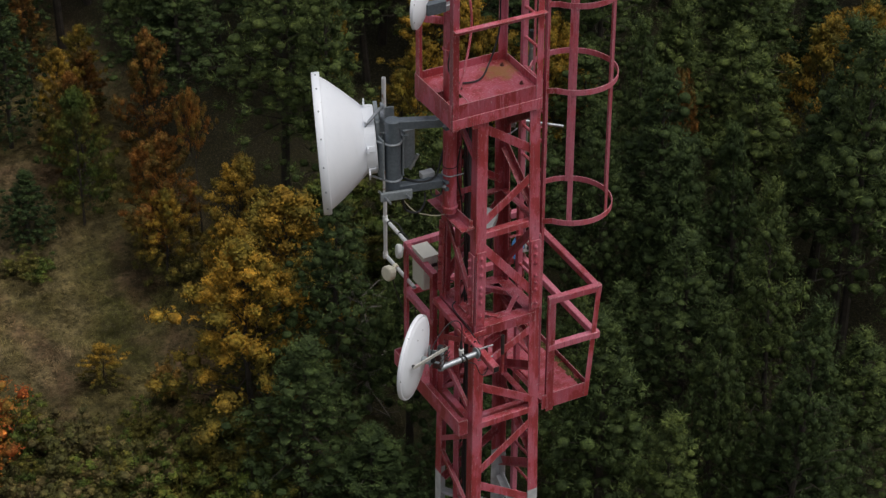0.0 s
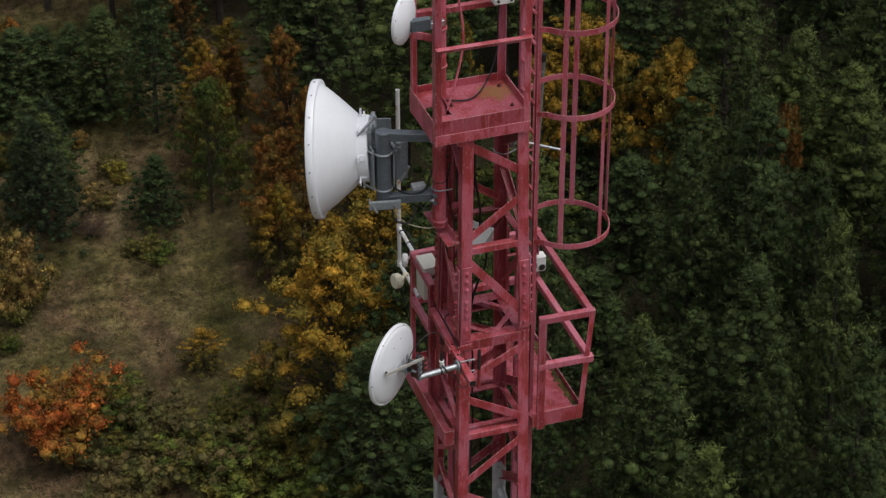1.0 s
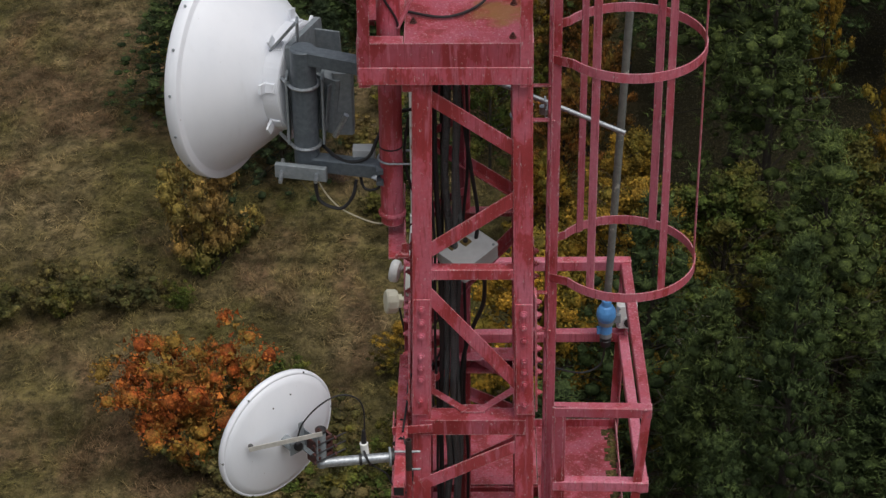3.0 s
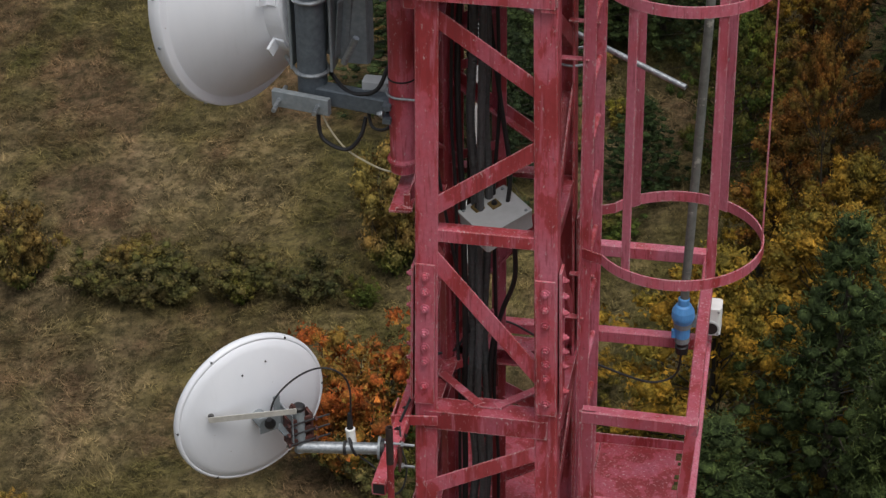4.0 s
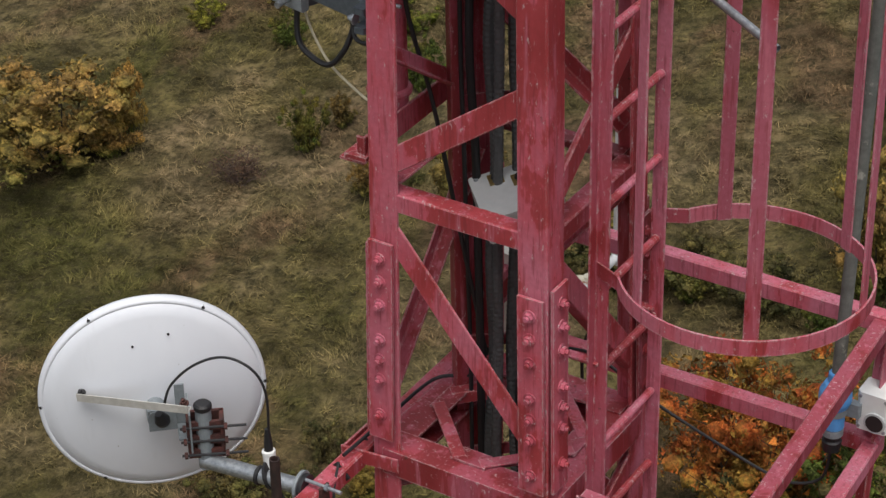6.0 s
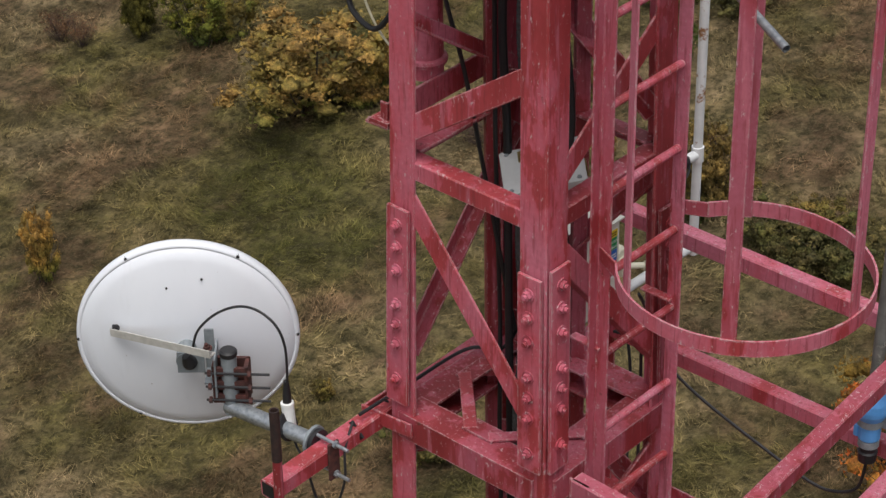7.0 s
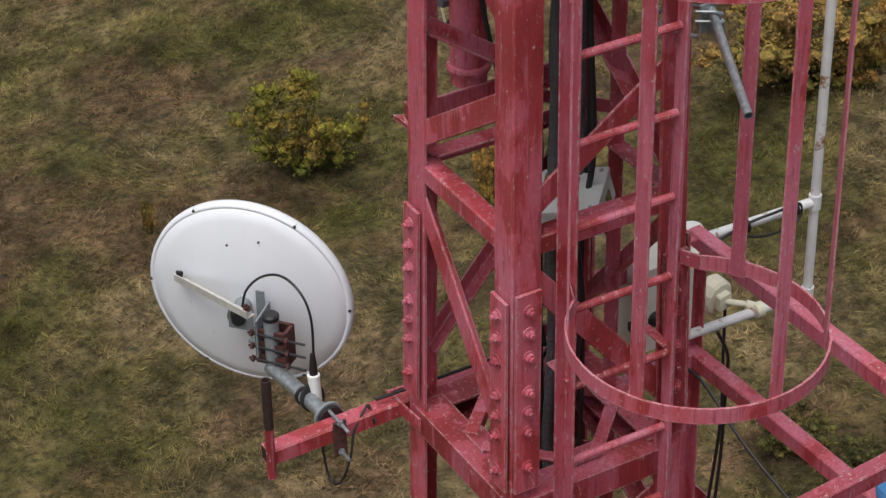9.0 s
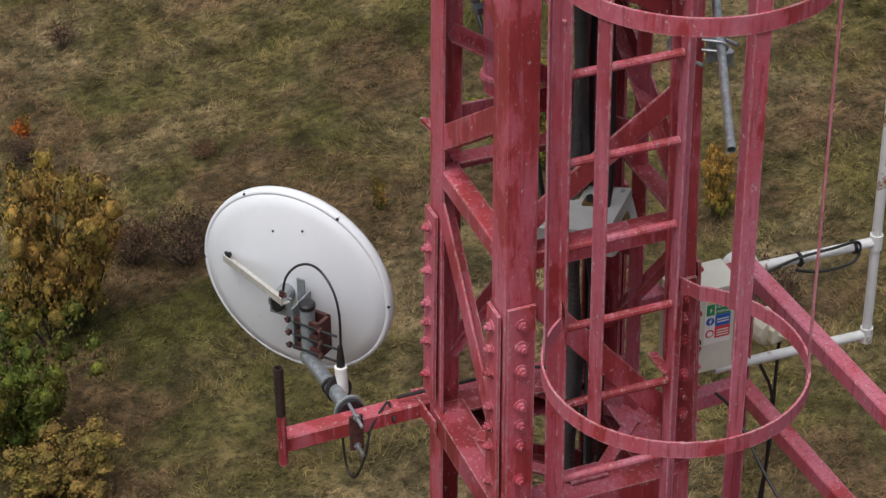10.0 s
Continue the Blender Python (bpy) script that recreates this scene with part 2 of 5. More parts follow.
M_GREEN = plain("green_label", (0.02, 0.24, 0.08), 0.5, 0, 0.04)
M_LBLUE = plain("blue_label", (0.03, 0.12, 0.45), 0.5, 0, 0.04)
M_LRED = plain("red_label", (0.62, 0.06, 0.07), 0.5, 0, 0.04)
M_LWHITE = plain("white_label", (0.75, 0.75, 0.74), 0.5, 0, 0.03)
M_INK = plain("black_ink", (0.015, 0.015, 0.015), 0.5)
M_BARK = metal_mat("bark", (0.025, 0.020, 0.015), (0.06, 0.047, 0.035), 0.9, 0.0, 12.0, None, 0.02)
M_TWIG = metal_mat("twigs", (0.060, 0.040, 0.034), (0.11, 0.078, 0.066), 0.9, 0.0, 12.0, None, 0.005)
M_DEADWOOD = metal_mat("dead_wood", (0.09, 0.08, 0.07), (0.16, 0.145, 0.13), 0.9, 0.0, 12.0, None, 0.01)
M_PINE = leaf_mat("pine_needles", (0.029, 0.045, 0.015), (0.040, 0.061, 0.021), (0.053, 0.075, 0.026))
# lighter needle copy: shoot colour with light from above painted in
M_PINE_SHOOT_LIT = leaf_mat("pine_shoots_lit", (0.057, 0.084, 0.029), (0.073, 0.104, 0.037), (0.093, 0.121, 0.044))
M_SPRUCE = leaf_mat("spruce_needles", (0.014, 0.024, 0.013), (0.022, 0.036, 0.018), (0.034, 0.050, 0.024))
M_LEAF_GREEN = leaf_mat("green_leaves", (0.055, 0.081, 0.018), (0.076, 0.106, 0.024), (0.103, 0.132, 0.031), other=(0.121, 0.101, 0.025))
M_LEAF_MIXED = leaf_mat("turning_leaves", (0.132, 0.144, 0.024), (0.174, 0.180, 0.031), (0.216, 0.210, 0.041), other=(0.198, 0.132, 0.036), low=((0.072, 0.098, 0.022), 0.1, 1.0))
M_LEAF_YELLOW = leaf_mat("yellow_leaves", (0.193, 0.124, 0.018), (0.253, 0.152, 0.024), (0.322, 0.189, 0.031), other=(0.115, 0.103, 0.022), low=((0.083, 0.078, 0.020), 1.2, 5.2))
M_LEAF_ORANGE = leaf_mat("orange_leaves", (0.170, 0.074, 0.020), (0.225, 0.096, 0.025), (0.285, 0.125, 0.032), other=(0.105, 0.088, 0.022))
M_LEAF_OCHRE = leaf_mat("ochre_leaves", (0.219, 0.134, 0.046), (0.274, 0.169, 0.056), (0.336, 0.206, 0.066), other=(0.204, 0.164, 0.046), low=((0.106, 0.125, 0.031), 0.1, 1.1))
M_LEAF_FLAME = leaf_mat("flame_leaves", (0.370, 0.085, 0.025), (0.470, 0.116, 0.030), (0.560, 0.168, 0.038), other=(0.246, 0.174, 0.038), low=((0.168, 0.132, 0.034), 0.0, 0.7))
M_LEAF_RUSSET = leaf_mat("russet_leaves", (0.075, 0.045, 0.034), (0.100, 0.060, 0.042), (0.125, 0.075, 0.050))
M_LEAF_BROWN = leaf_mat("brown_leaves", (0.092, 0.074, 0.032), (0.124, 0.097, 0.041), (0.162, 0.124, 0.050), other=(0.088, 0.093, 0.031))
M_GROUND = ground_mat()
M_GRASS = grass_mat()

# ---- mesh helpers ----


def part(name, geom, mat, parent=None, label="", smooth=False):
    """Link one mesh (vertices, faces) as a part of parent, or as a thing."""
    me = bpy.data.meshes.new(name)
    me.from_pydata([tuple(v) for v in geom[0]], [], geom[1])
    me.materials.append(mat)
    me.validate()
    if smooth:
        for poly in me.polygons:
            poly.use_smooth = True
    ob = new(name, me)
    if parent is not None:
        ob.parent = parent
        if parent.type == 'EMPTY':
            ob.matrix_parent_inverse = Matrix.Translation(-parent.location)
    if label:
        ob["label"] = label
    return ob


def thing(name, loc, label, category, group=""):
    e = new(name)
    e.location = loc
    e.empty_display_size = 0.1
    return tagged(e, label, category, group)


def shift(ob, x, y, z):
    """Move a finished thing with all its parts."""
    ob.location += Vector((x, y, z))


def join(*geoms):
    vs, fs = [], []
    for v, f in geoms:
        n = len(vs)
        vs += [tuple(x) for x in v]
        fs += [tuple(i + n for i in q) for q in f]
    return vs, fs


def moved(geom, m):
    return [tuple(m @ Vector(v)) for v in geom[0]], geom[1]


def axes(p0, p1, up=(0, 0, 1)):
    d = (Vector(p1) - Vector(p0)).normalized()
    u = Vector(up)
    if abs(d.dot(u)) > 0.999:
        u = Vector((0, 1, 0))
    side = d.cross(u).normalized()
    return d, side, side.cross(d).normalized()


def prism(profile, p0, p1, up=(0, 0, 1), caps=True):
    """A closed profile (side, up) drawn out from p0 to p1."""
    d, s, u = axes(p0, p1, up)
    n = len(profile)
    vs = [Vector(p) + s * a + u * b for p in (p0, p1) for a, b in profile]
    fs = [(i, (i + 1) % n, n + (i + 1) % n, n + i) for i in range(n)]
    if caps:
        fs += [tuple(range(n - 1, -1, -1)), tuple(range(n, 2 * n))]
    return vs, fs


def rect(w, h, c=0.004):
    w, h = w / 2, h / 2
    c = min(c, w * 0.5, h * 0.5)
    return [(-w + c, -h), (w - c, -h), (w, -h + c), (w, h - c), (w - c, h), (-w + c, h), (-w, h - c), (-w, -h + c)]


def angle_profile(a, b, th, sa=1, sb=1):
    """An L with flanges a along side and b along up, from its heel at 0, 0."""
    r = th * 0.45
    pts = [(r, 0), (a - r * 0.6, 0), (a, r * 0.6), (a, th), (th + r, th), (th, th + r), (th, b), (r * 0.6, b), (0, b - r * 0.6), (0, r)]
    pts = [(x * sa, y * sb) for x, y in pts]
    return pts if sa * sb > 0 else pts[::-1]


def bar(p0, p1, w, h, up=(0, 0, 1), c=0.004):
    return prism(rect(w, h, c), p0, p1, up)


def circle(r, n=16):
    return [(r * math.cos(2 * math.pi * i / n), r * math.sin(2 * math.pi * i / n)) for i in range(n)]


def rod(p0, p1, r, n=16):
    return prism(circle(r, n), p0, p1)


def pipe(p0, p1, r, th=0.004, n=24):
    """A hollow pipe with open ends."""
    d, s, u = axes(p0, p1)
    vs, fs = [], []
    for p in (p0, p1):
        for rr in (r, r - th):
            vs += [Vector(p) + s * a + u * b for a, b in circle(rr, n)]
    for i in range(n):
        j = (i + 1) % n
        fs += [(i, j, 2 * n + j, 2 * n + i), (n + j, n + i, 3 * n + i, 3 * n + j), (j, i, n + i, n + j), (2 * n + i, 2 * n + j, 3 * n + j, 3 * n + i)]
    return vs, fs


def sweep(points, r, n=8, steps=6, ridge=0.0):
    """A round cable through points, smoothed; ridge gives a corrugated hose."""
    ps = [Vector(p) for p in points]
    path = []
    for i in range(len(ps) - 1):
        a, b, c, d = ps[max(i - 1, 0)], ps[i], ps[i + 1], ps[min(i + 2, len(ps) - 1)]
        for k in range(steps):
            t = k / steps
            path.append(0.5 * ((2 * b) + (c - a) * t + (2 * a - 5 * b + 4 * c - d) * t * t + (3 * b - a - 3 * c + d) * t ** 3))
    path.append(ps[-1])
    vs, fs = [], []
    ref = Vector((0.31, 0.77, 0.55))
    for i, p in enumerate(path):
        d = (path[min(i + 1, len(path) - 1)] - path[max(i - 1, 0)]).normalized()
        s = d.cross(ref).normalized()
        u = s.cross(d)
        ref = u if abs(d.dot(u)) < 0.9 else ref
        rr = r * (1 + (ridge if i % 2 else 0))
        vs += [p + s * a + u * b for a, b in circle(rr, n)]
        ref = Vector((0.31, 0.77, 0.55))
    for i in range(len(path) - 1):
        for j in range(n):
            k = (j + 1) % n
            fs.append((i * n + j, i * n + k, (i + 1) * n + k, (i + 1) * n + j))
    m = len(vs)
    fs += [tuple(range(n - 1, -1, -1)), tuple(range(m - n, m))]
    return vs, fs


def lathe(profile, m=None, n=48, close=False):
    """Turn a profile of (radius, height) round z; m places it."""
    vs, fs = [], []
    for r, h in profile:
        vs += [(r * math.cos(2 * math.pi * i / n), r * math.sin(2 * math.pi * i / n), h) for i in range(n)]
    k = len(profile)
    for i in range(k if close else k - 1):
        for j in range(n):
            a, b = (j + 1) % n, (i + 1) % k
            fs.append((i * n + j, i * n + a, b * n + a, b * n + j))
    if not close:
        fs += [tuple(range(n - 1, -1, -1)), tuple(range((k - 1) * n, k * n))]
    g = (vs, fs)
    return moved(g, m) if m else g


def box(c, size, m=None, ch=0.006):
    """A chamfered box of that size with its centre at c."""
    x, y, z = size
    g = moved(prism(rect(x, y, ch), (0, 0, -z / 2), (0, 0, z / 2), (0, 1, 0)), Matrix.Translation(c))
    return moved(g, m) if m else g


def plate(points, th, normal):
    """A flat plate of that outline and thickness."""
    n = Vector(normal).normalized() * th
    k = len(points)
    vs = [Vector(p) for p in points] + [Vector(p) + n for p in points]
    fs = [tuple(range(k - 1, -1, -1)), tuple(range(k, 2 * k))] + [(i, (i + 1) % k, k + (i + 1) % k, k + i) for i in range(k)]
    return vs, fs


def bolt(p, d, r=0.014, h=0.012, shank=0.018):
    """A hexagon nut on a washer, with the thread's end standing out."""
    p, d = Vector(p), Vector(d).normalized()
    return join(prism(circle(r * 1.45, 12), p, p + d * 0.004), prism(circle(r, 6), p + d * 0.004, p + d * (0.004 + h)), prism(circle(r * 0.55, 8), p + d * (0.004 + h), p + d * (0.004 + h + shank * 0.5)))


def u_bolt(c, axis, r, wire, leg, away):
    """A U-shaped bolt round a pipe: c on the pipe's axis, legs running along away."""
    a, w = Vector(axis).normalized(), Vector(away).normalized()
    s = a.cross(w).normalized()
    c = Vector(c)
    pts = [c + s * r + w * leg, c + s * r]
    pts += [c + s * (r * math.cos(t)) - w * (r * math.sin(t)) for t in [math.pi * i / 8 for i in range(1, 8)]]
    pts += [c - s * r, c - s * r + w * leg]
    return sweep(pts, wire, 8, 3)

# ---- the tower ----
TOP, BAND = 2.12, -1.7


def half(z):
    """Half the tower's width over the outer faces of its legs; it widens down to the platform."""
    return 0.298 + 0.018 * (1.0 - max(z, -0.6))


def band_mat(z):
    return M_RED if z > BAND or int((BAND - z) // 6.0) % 2 else M_WHITE_STEEL


def turned(k):
    return Matrix.Translation((0.003, -0.004, 0)) @ Matrix.Rotation(k * math.pi / 2, 4, 'Z')


tower = thing("lattice_tower", (0, 0, GROUND), "red and white painted steel lattice tower with flaking paint", "tower")

FL, TH = 0.095, 0.010
leg_cuts = [TOP, BAND, GROUND]
for k in range(4):
    r = turned(k)
    for hi, lo in zip(leg_cuts, leg_cuts[1:]):
        p1, p0 = (-half(hi), -half(hi), hi), (-half(lo), -half(lo), lo)
        g = prism(angle_profile(FL, FL, TH, -1, 1), p0, p1, (0, 1, 0))
        part("leg", moved(g, r), band_mat((hi + lo) / 2), tower)


def brace(za, zb, k, w=0.072, lip=0.05, inner=0.012, flip=1):
    """An angle brace across face k from the leg at za to the next leg at zb."""
    r = turned(k)
    xa, xb = -half(za) + 0.06, half(zb) - 0.06
    ya, yb = -half(za) + inner, -half(zb) + inner
    d = Vector((xb - xa, 0, zb - za)).normalized()
    up = Vector((-d.z, 0, d.x))
    prof = [(x, y - w / 2) for x, y in angle_profile(lip, w, 0.007, -1, 1)]
    if flip < 0:
        prof = [(x, -y) for x, y in prof][::-1]
    g = prism(prof, (xa, ya, za), (xb, yb, zb), up)
    return part("brace", moved(g, r), band_mat((za + zb) / 2), tower)


pattern = [(2.0, 1.69), (1.13, 1.46), (0.93, 0.34), (-0.26, 0.0), (-0.43, -0.74), (-1.34, -0.95), (-1.46, -1.80)]
z = -1.95
while z > GROUND + 0.5:
    pattern += [(z - 0.36, z), (z - 0.5, z - 0.84)]
    z -= 1.0
for k in range(4):
    for za, zb in pattern:
        brace(za, zb, k, 0.054 if k == 2 else 0.046 if k == 3 else 0.072)
    level = 1.015
    while level > GROUND + 0.4:
        brace(level, level, k, 0.058, 0.06, 0.010, -1)
        level -= 1.855

# heavy beams with the diamond of plan bracing at the joint level
for k in range(4):
    r = turned(k)
    y0 = -half(0.1)
    lv = 0.11 - 0.006 * (k % 2)
    prof = [(0, -0.045), (-0.105, -0.045), (-0.105, -0.037), (-0.008, -0.037), (-0.008, 0.037), (-0.105, 0.037), (-0.105, 0.045), (0, 0.045)]
    g = prism(prof, (-half(0.1) + 0.05, y0 + 0.002, lv), (half(0.1) - 0.05, y0 + 0.002, lv))
    part("beam", moved(g, r), M_RED, tower)
    g = plate([(-0.06, y0 + 0.06, 0.157), (0.06, y0 + 0.06, 0.157), (0.05, y0 + 0.125, 0.157), (-0.05, y0 + 0.125, 0.157)], 0.007, (0, 0, 1))
    part("gusset_plate", moved(g, r), M_RED, tower)
    a, b = Vector((0.02, y0 + 0.09, 0.166)), Vector((-y0 - 0.09, -0.02, 0.166))
    part("plan_brace", moved(prism(angle_profile(0.042, 0.042, 0.006, 1, -1), a, b), r), M_RED, tower)

# bolted splices on every leg
bolt_levels = (0.83, 0.755, 0.675, 0.555, 0.485, 0.415, 0.29)
for k in range(4):
    r = turned(k)
    for flange in (0, 1):
        zt, zb = 0.885, 0.20
        ht, hb = half(zt), half(zb)
        if flange == 0:
            pts = [(-ht + 0.012, -ht - 0.011, zt), (-ht + 0.094, -ht - 0.011, zt), (-hb + 0.094, -hb - 0.011, zb), (-hb + 0.012, -hb - 0.011, zb)]
            g = plate(pts, 0.010, (0, 1, 0))
        else:
            zt -= 0.03
            pts = [(-ht - 0.011, -ht + 0.012, zt), (-hb - 0.011, -hb + 0.012, zb), (-hb - 0.011, -hb + 0.094, zb), (-ht - 0.011, -ht + 0.094, zt)]
            g = plate(pts, 0.010, (1, 0, 0))
        sp = part("splice_plate", moved(g, r), M_RED, tower)
        for zz in bolt_levels:
            h = half(zz)
            zz -= 0.03 * flange
            p, d = ((-h + 0.053, -h - 0.011, zz), (0, -1, 0)) if flange == 0 else ((-h - 0.011, -h + 0.053, zz), (-1, 0, 0))
            part("bolt", moved(bolt(p, d), r), M_RED_BOLT, sp)

# stout tube that carries the lower dish, with an upright stub at its end
tube_prof = rect(0.06, 0.06, 0.006)
arm = [Vector((-0.358, -0.782, 0.078)), Vector((-0.345, 0.27, 0.112))]
dsh = axes(*arm)[0]
hollow = [(0.024, 0.024), (-0.024, 0.024), (-0.024, -0.024), (0.024, -0.024)]
tube = prism(tube_prof, arm[0], arm[1])
carrier = part("carrier_tube", tube, M_RED, tower)
# the tube is solid: a dark plate stands in for its hollow's shade
part("tube_mouth", prism([(a, b) for a, b in hollow], arm[0] - dsh * 0.001, arm[0] + dsh * 0.002), M_DARK, carrier)
part("stub_pipe", pipe((-0.306, -0.787, 0.03), (-0.306, -0.787, 0.30), 0.0145), M_RED, carrier)
part("stub_top", pipe((-0.306, -0.787, 0.22), (-0.306, -0.787, 0.40), 0.0152), M_BURNT, carrier, "rust-brown bare pipe end")
part("strap", bar((-0.40, -0.33, 0.10), (-0.20, -0.325, 0.115), 0.008, 0.05), M_RED, tower)
part("strap", bar((-0.395, -0.33, 0.10), (-0.395, -0.20, 0.10), 0.008, 0.05), M_RED, tower)

# bracket under the red mast pipe: an angle along the side with a pointed plate
part("mast_bracket", prism(angle_profile(0.085, 0.085, 0.008, -1, 1), (-0.315, -0.27, 1.095), (-0.33, 0.30, 1.085)), M_RED, tower)
part("bracket_plate", join(plate([(-0.366, -0.296, 1.118), (-0.30, -0.285, 1.112), (-0.30, -0.21, 1.122)], 0.016, (0, 0, 1)), box((-0.322, -0.273, 1.145), (0.028, 0.008, 0.085), None, 0.002)), M_RED, tower)
for zz in (1.52, 2.0):
    part("pipe_clamp", u_bolt((-0.385, -0.03, zz), (0, 0, 1), 0.062, 0.006, 0.09, (1, 0, 0)), M_GALV, tower)

# red mast pipe with its collar
mast = thing("mast_pipe", (-0.385, -0.03, 1.1), "red painted steel mast pipe clamped beside the tower", "pipe")
part("pipe", pipe((-0.385, -0.03, 1.16), (-0.385, -0.03, 3.35), 0.055, 0.006, 32), M_RED, mast, smooth=False)
part("collar", lathe([(0.055, 0.0), (0.066, 0.004), (0.068, 0.014), (0.064, 0.022), (0.055, 0.026)], Matrix.Translation((-0.385, -0.03, 1.20)), 32), M_RED, mast)
for zz in (2.62, 2.95):
    part("collar", lathe([(0.055, 0.0), (0.064, 0.004), (0.064, 0.016), (0.055, 0.02)], Matrix.Translation((-0.385, -0.03, zz)), 32), M_RED, mast)
part("pipe_band", lathe([(0.055, 0.0), (0.0585, 0.001), (0.0585, 0.006), (0.055, 0.007)], Matrix.Translation((-0.385, -0.03, 1.585)), 32), M_BLACK, mast)

# cable ladder inside the tower
tray = thing("cable_tray", (-0.13, 0.14, GROUND), "red steel cable tray with upright angles and cross bars", "cable tray")
for x, y in ((-0.235, 0.065), (-0.035, 0.235)):
    part("upright", prism(angle_profile(0.045, 0.045, 0.005, 1, 1), (x, y, GROUND), (x, y, 2.1), (0.65, 0.75, 0)), M_RED, tray)
zz = 2.0
while zz > -6:
    part("cross_bar", bar((-0.235, 0.075, zz), (-0.035, 0.245, zz), 0.006, 0.045), M_RED, tray)
    zz -= 0.42

# ---- ladder with its safety cage ----
LX, LY0, LY1 = 0.39, -0.16, 0.168
ladder = thing("caged_ladder", (LX, 0.02, GROUND), "red painted steel ladder with round hoops and flat guard bars", "ladder")
for y in (LY0, LY1):
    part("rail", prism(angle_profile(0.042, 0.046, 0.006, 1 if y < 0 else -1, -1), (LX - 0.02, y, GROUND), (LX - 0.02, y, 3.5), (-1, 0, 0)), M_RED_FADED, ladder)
zz = 1.11 + 0.267 * 8
while zz > GROUND:
    part("rung", rod((LX, LY0 + 0.002, zz), (LX, LY1 - 0.002, zz), 0.0125, 10), M_RED, ladder)
    zz -= 0.267
HC, HR = (0.748, 0.006), 0.349
hoop_levels = (0.915, 2.122, 2.88)


def hoop(z):
    w, th = 0.024, 0.006
    a0 = math.radians(143)
    vs, fs = [], []
    n = 40
    for i in range(n + 1):
        a = -a0 + 2 * a0 * i / n
        c, s = math.cos(a), math.sin(a)
        for rr, dz in ((HR, -w), (HR + th, -w), (HR + th, w), (HR, w)):
            vs.append((HC[0] + rr * c, HC[1] + rr * s, z + dz))
    for i in range(n):
        for j in range(4):
            fs.append((i * 4 + j, (i + 1) * 4 + j, (i + 1) * 4 + (j + 1) % 4, i * 4 + (j + 1) % 4))
    fs += [(0, 1, 2, 3), tuple(n * 4 + j for j in (3, 2, 1, 0))]
    return vs, fs


for zz in hoop_levels:
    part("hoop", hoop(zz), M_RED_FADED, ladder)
for deg in (-121, -62, 0, 62, 126):
    a = math.radians(deg)
    c = Vector((HC[0] + (HR - 0.003) * math.cos(a), HC[1] + (HR - 0.003) * math.sin(a), 0))
    g = bar(c + Vector((0, 0, 0.89)), c + Vector((0, 0, 3.5)), 0.042, 0.006, (math.cos(a), math.sin(a), 0), 0.0015)
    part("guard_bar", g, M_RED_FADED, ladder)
for zz in hoop_levels:
    for y, s in ((LY0, -1), (LY1, 1)):
        a = math.radians(143) * s
        part("hoop_stay", bar((LX - 0.02, y, zz), (HC[0] + HR * math.cos(a), HC[1] + HR * math.sin(a), zz), 0.006, 0.048), M_RED, ladder)
for zz in (-3.0, -1.2, 0.6, 1.8):
    for y in (LY0, LY1):
        part("standoff", bar((half(zz) - 0.02, y, zz), (LX, y, zz), 0.03, 0.008), M_RED, ladder)

# ---- lower platform with railing ----
PZ = -0.80
X0, X1, Y0, Y1 = -0.43, 0.805, -0.30, 0.87
low = thing("lower_platform", (0.2, 0.5, PZ - 0.1), "red steel platform with edge channel, railing posts and rails", "platform")


def floor_plate(x0, x1, y0, y1, z):
    return box(((x0 + x1) / 2, (y0 + y1) / 2, z - 0.004), (x1 - x0, y1 - y0, 0.008), None, 0.002)


part("floor_plate", floor_plate(0.36, X1, Y0, 0.42, PZ), M_RED, low)
part("floor_plate", floor_plate(0.36, X1, 0.424, Y1, PZ + 0.003), M_RED, low)
part("floor_plate", floor_plate(X0, 0.356, 0.36, Y1, PZ), M_RED, low)
part("floor_plate", floor_plate(X0, -0.35, Y0, 0.356, PZ), M_RED, low)
edge = [(0, -0.09), (0.006, -0.09), (0.006, 0.055), (0, 0.055)]
for p0, p1 in (((0.36, Y0), (X1, Y0)), ((X1, Y0), (X1, Y1)), ((X1, Y1), (X0, Y1)), ((X0, Y1), (X0, Y0)), ((X0, Y0), (-0.35, Y0))):
    part("edge_channel", prism(edge, (*p0, PZ), (*p1, PZ)), M_RED, low)
for y in (-0.2, 0.38, 0.80):
    part("joist", bar((X0 + 0.01, y, PZ - 0.05), (X1 - 0.01, y, PZ - 0.05), 0.05, 0.075), M_RED, low)
RAIL, MID = 0.45, -0.02
corners = {"fr": (0.897, -0.325, -0.22), "br": (0.856, 0.92, -0.128), "bl": (-0.362, 0.83, -0.075), "fl": (-0.352, 0.325, -0.105), "in": (0.41, -0.312, -0.22)}
for key, (x, y, lift) in corners.items():
    bx = min(max(x, X0), X1 + 0.012)
    by = min(max(y, Y0 - 0.008), Y1 + 0.01)
    part("post", prism(angle_profile(0.048, 0.048, 0.006, 1 if x > 0.6 else -1, 1 if y < 0.5 else -1), (bx, by, PZ - 0.09), (x, y, RAIL + lift - 0.008), (0, 1, 0)), M_RED, low)
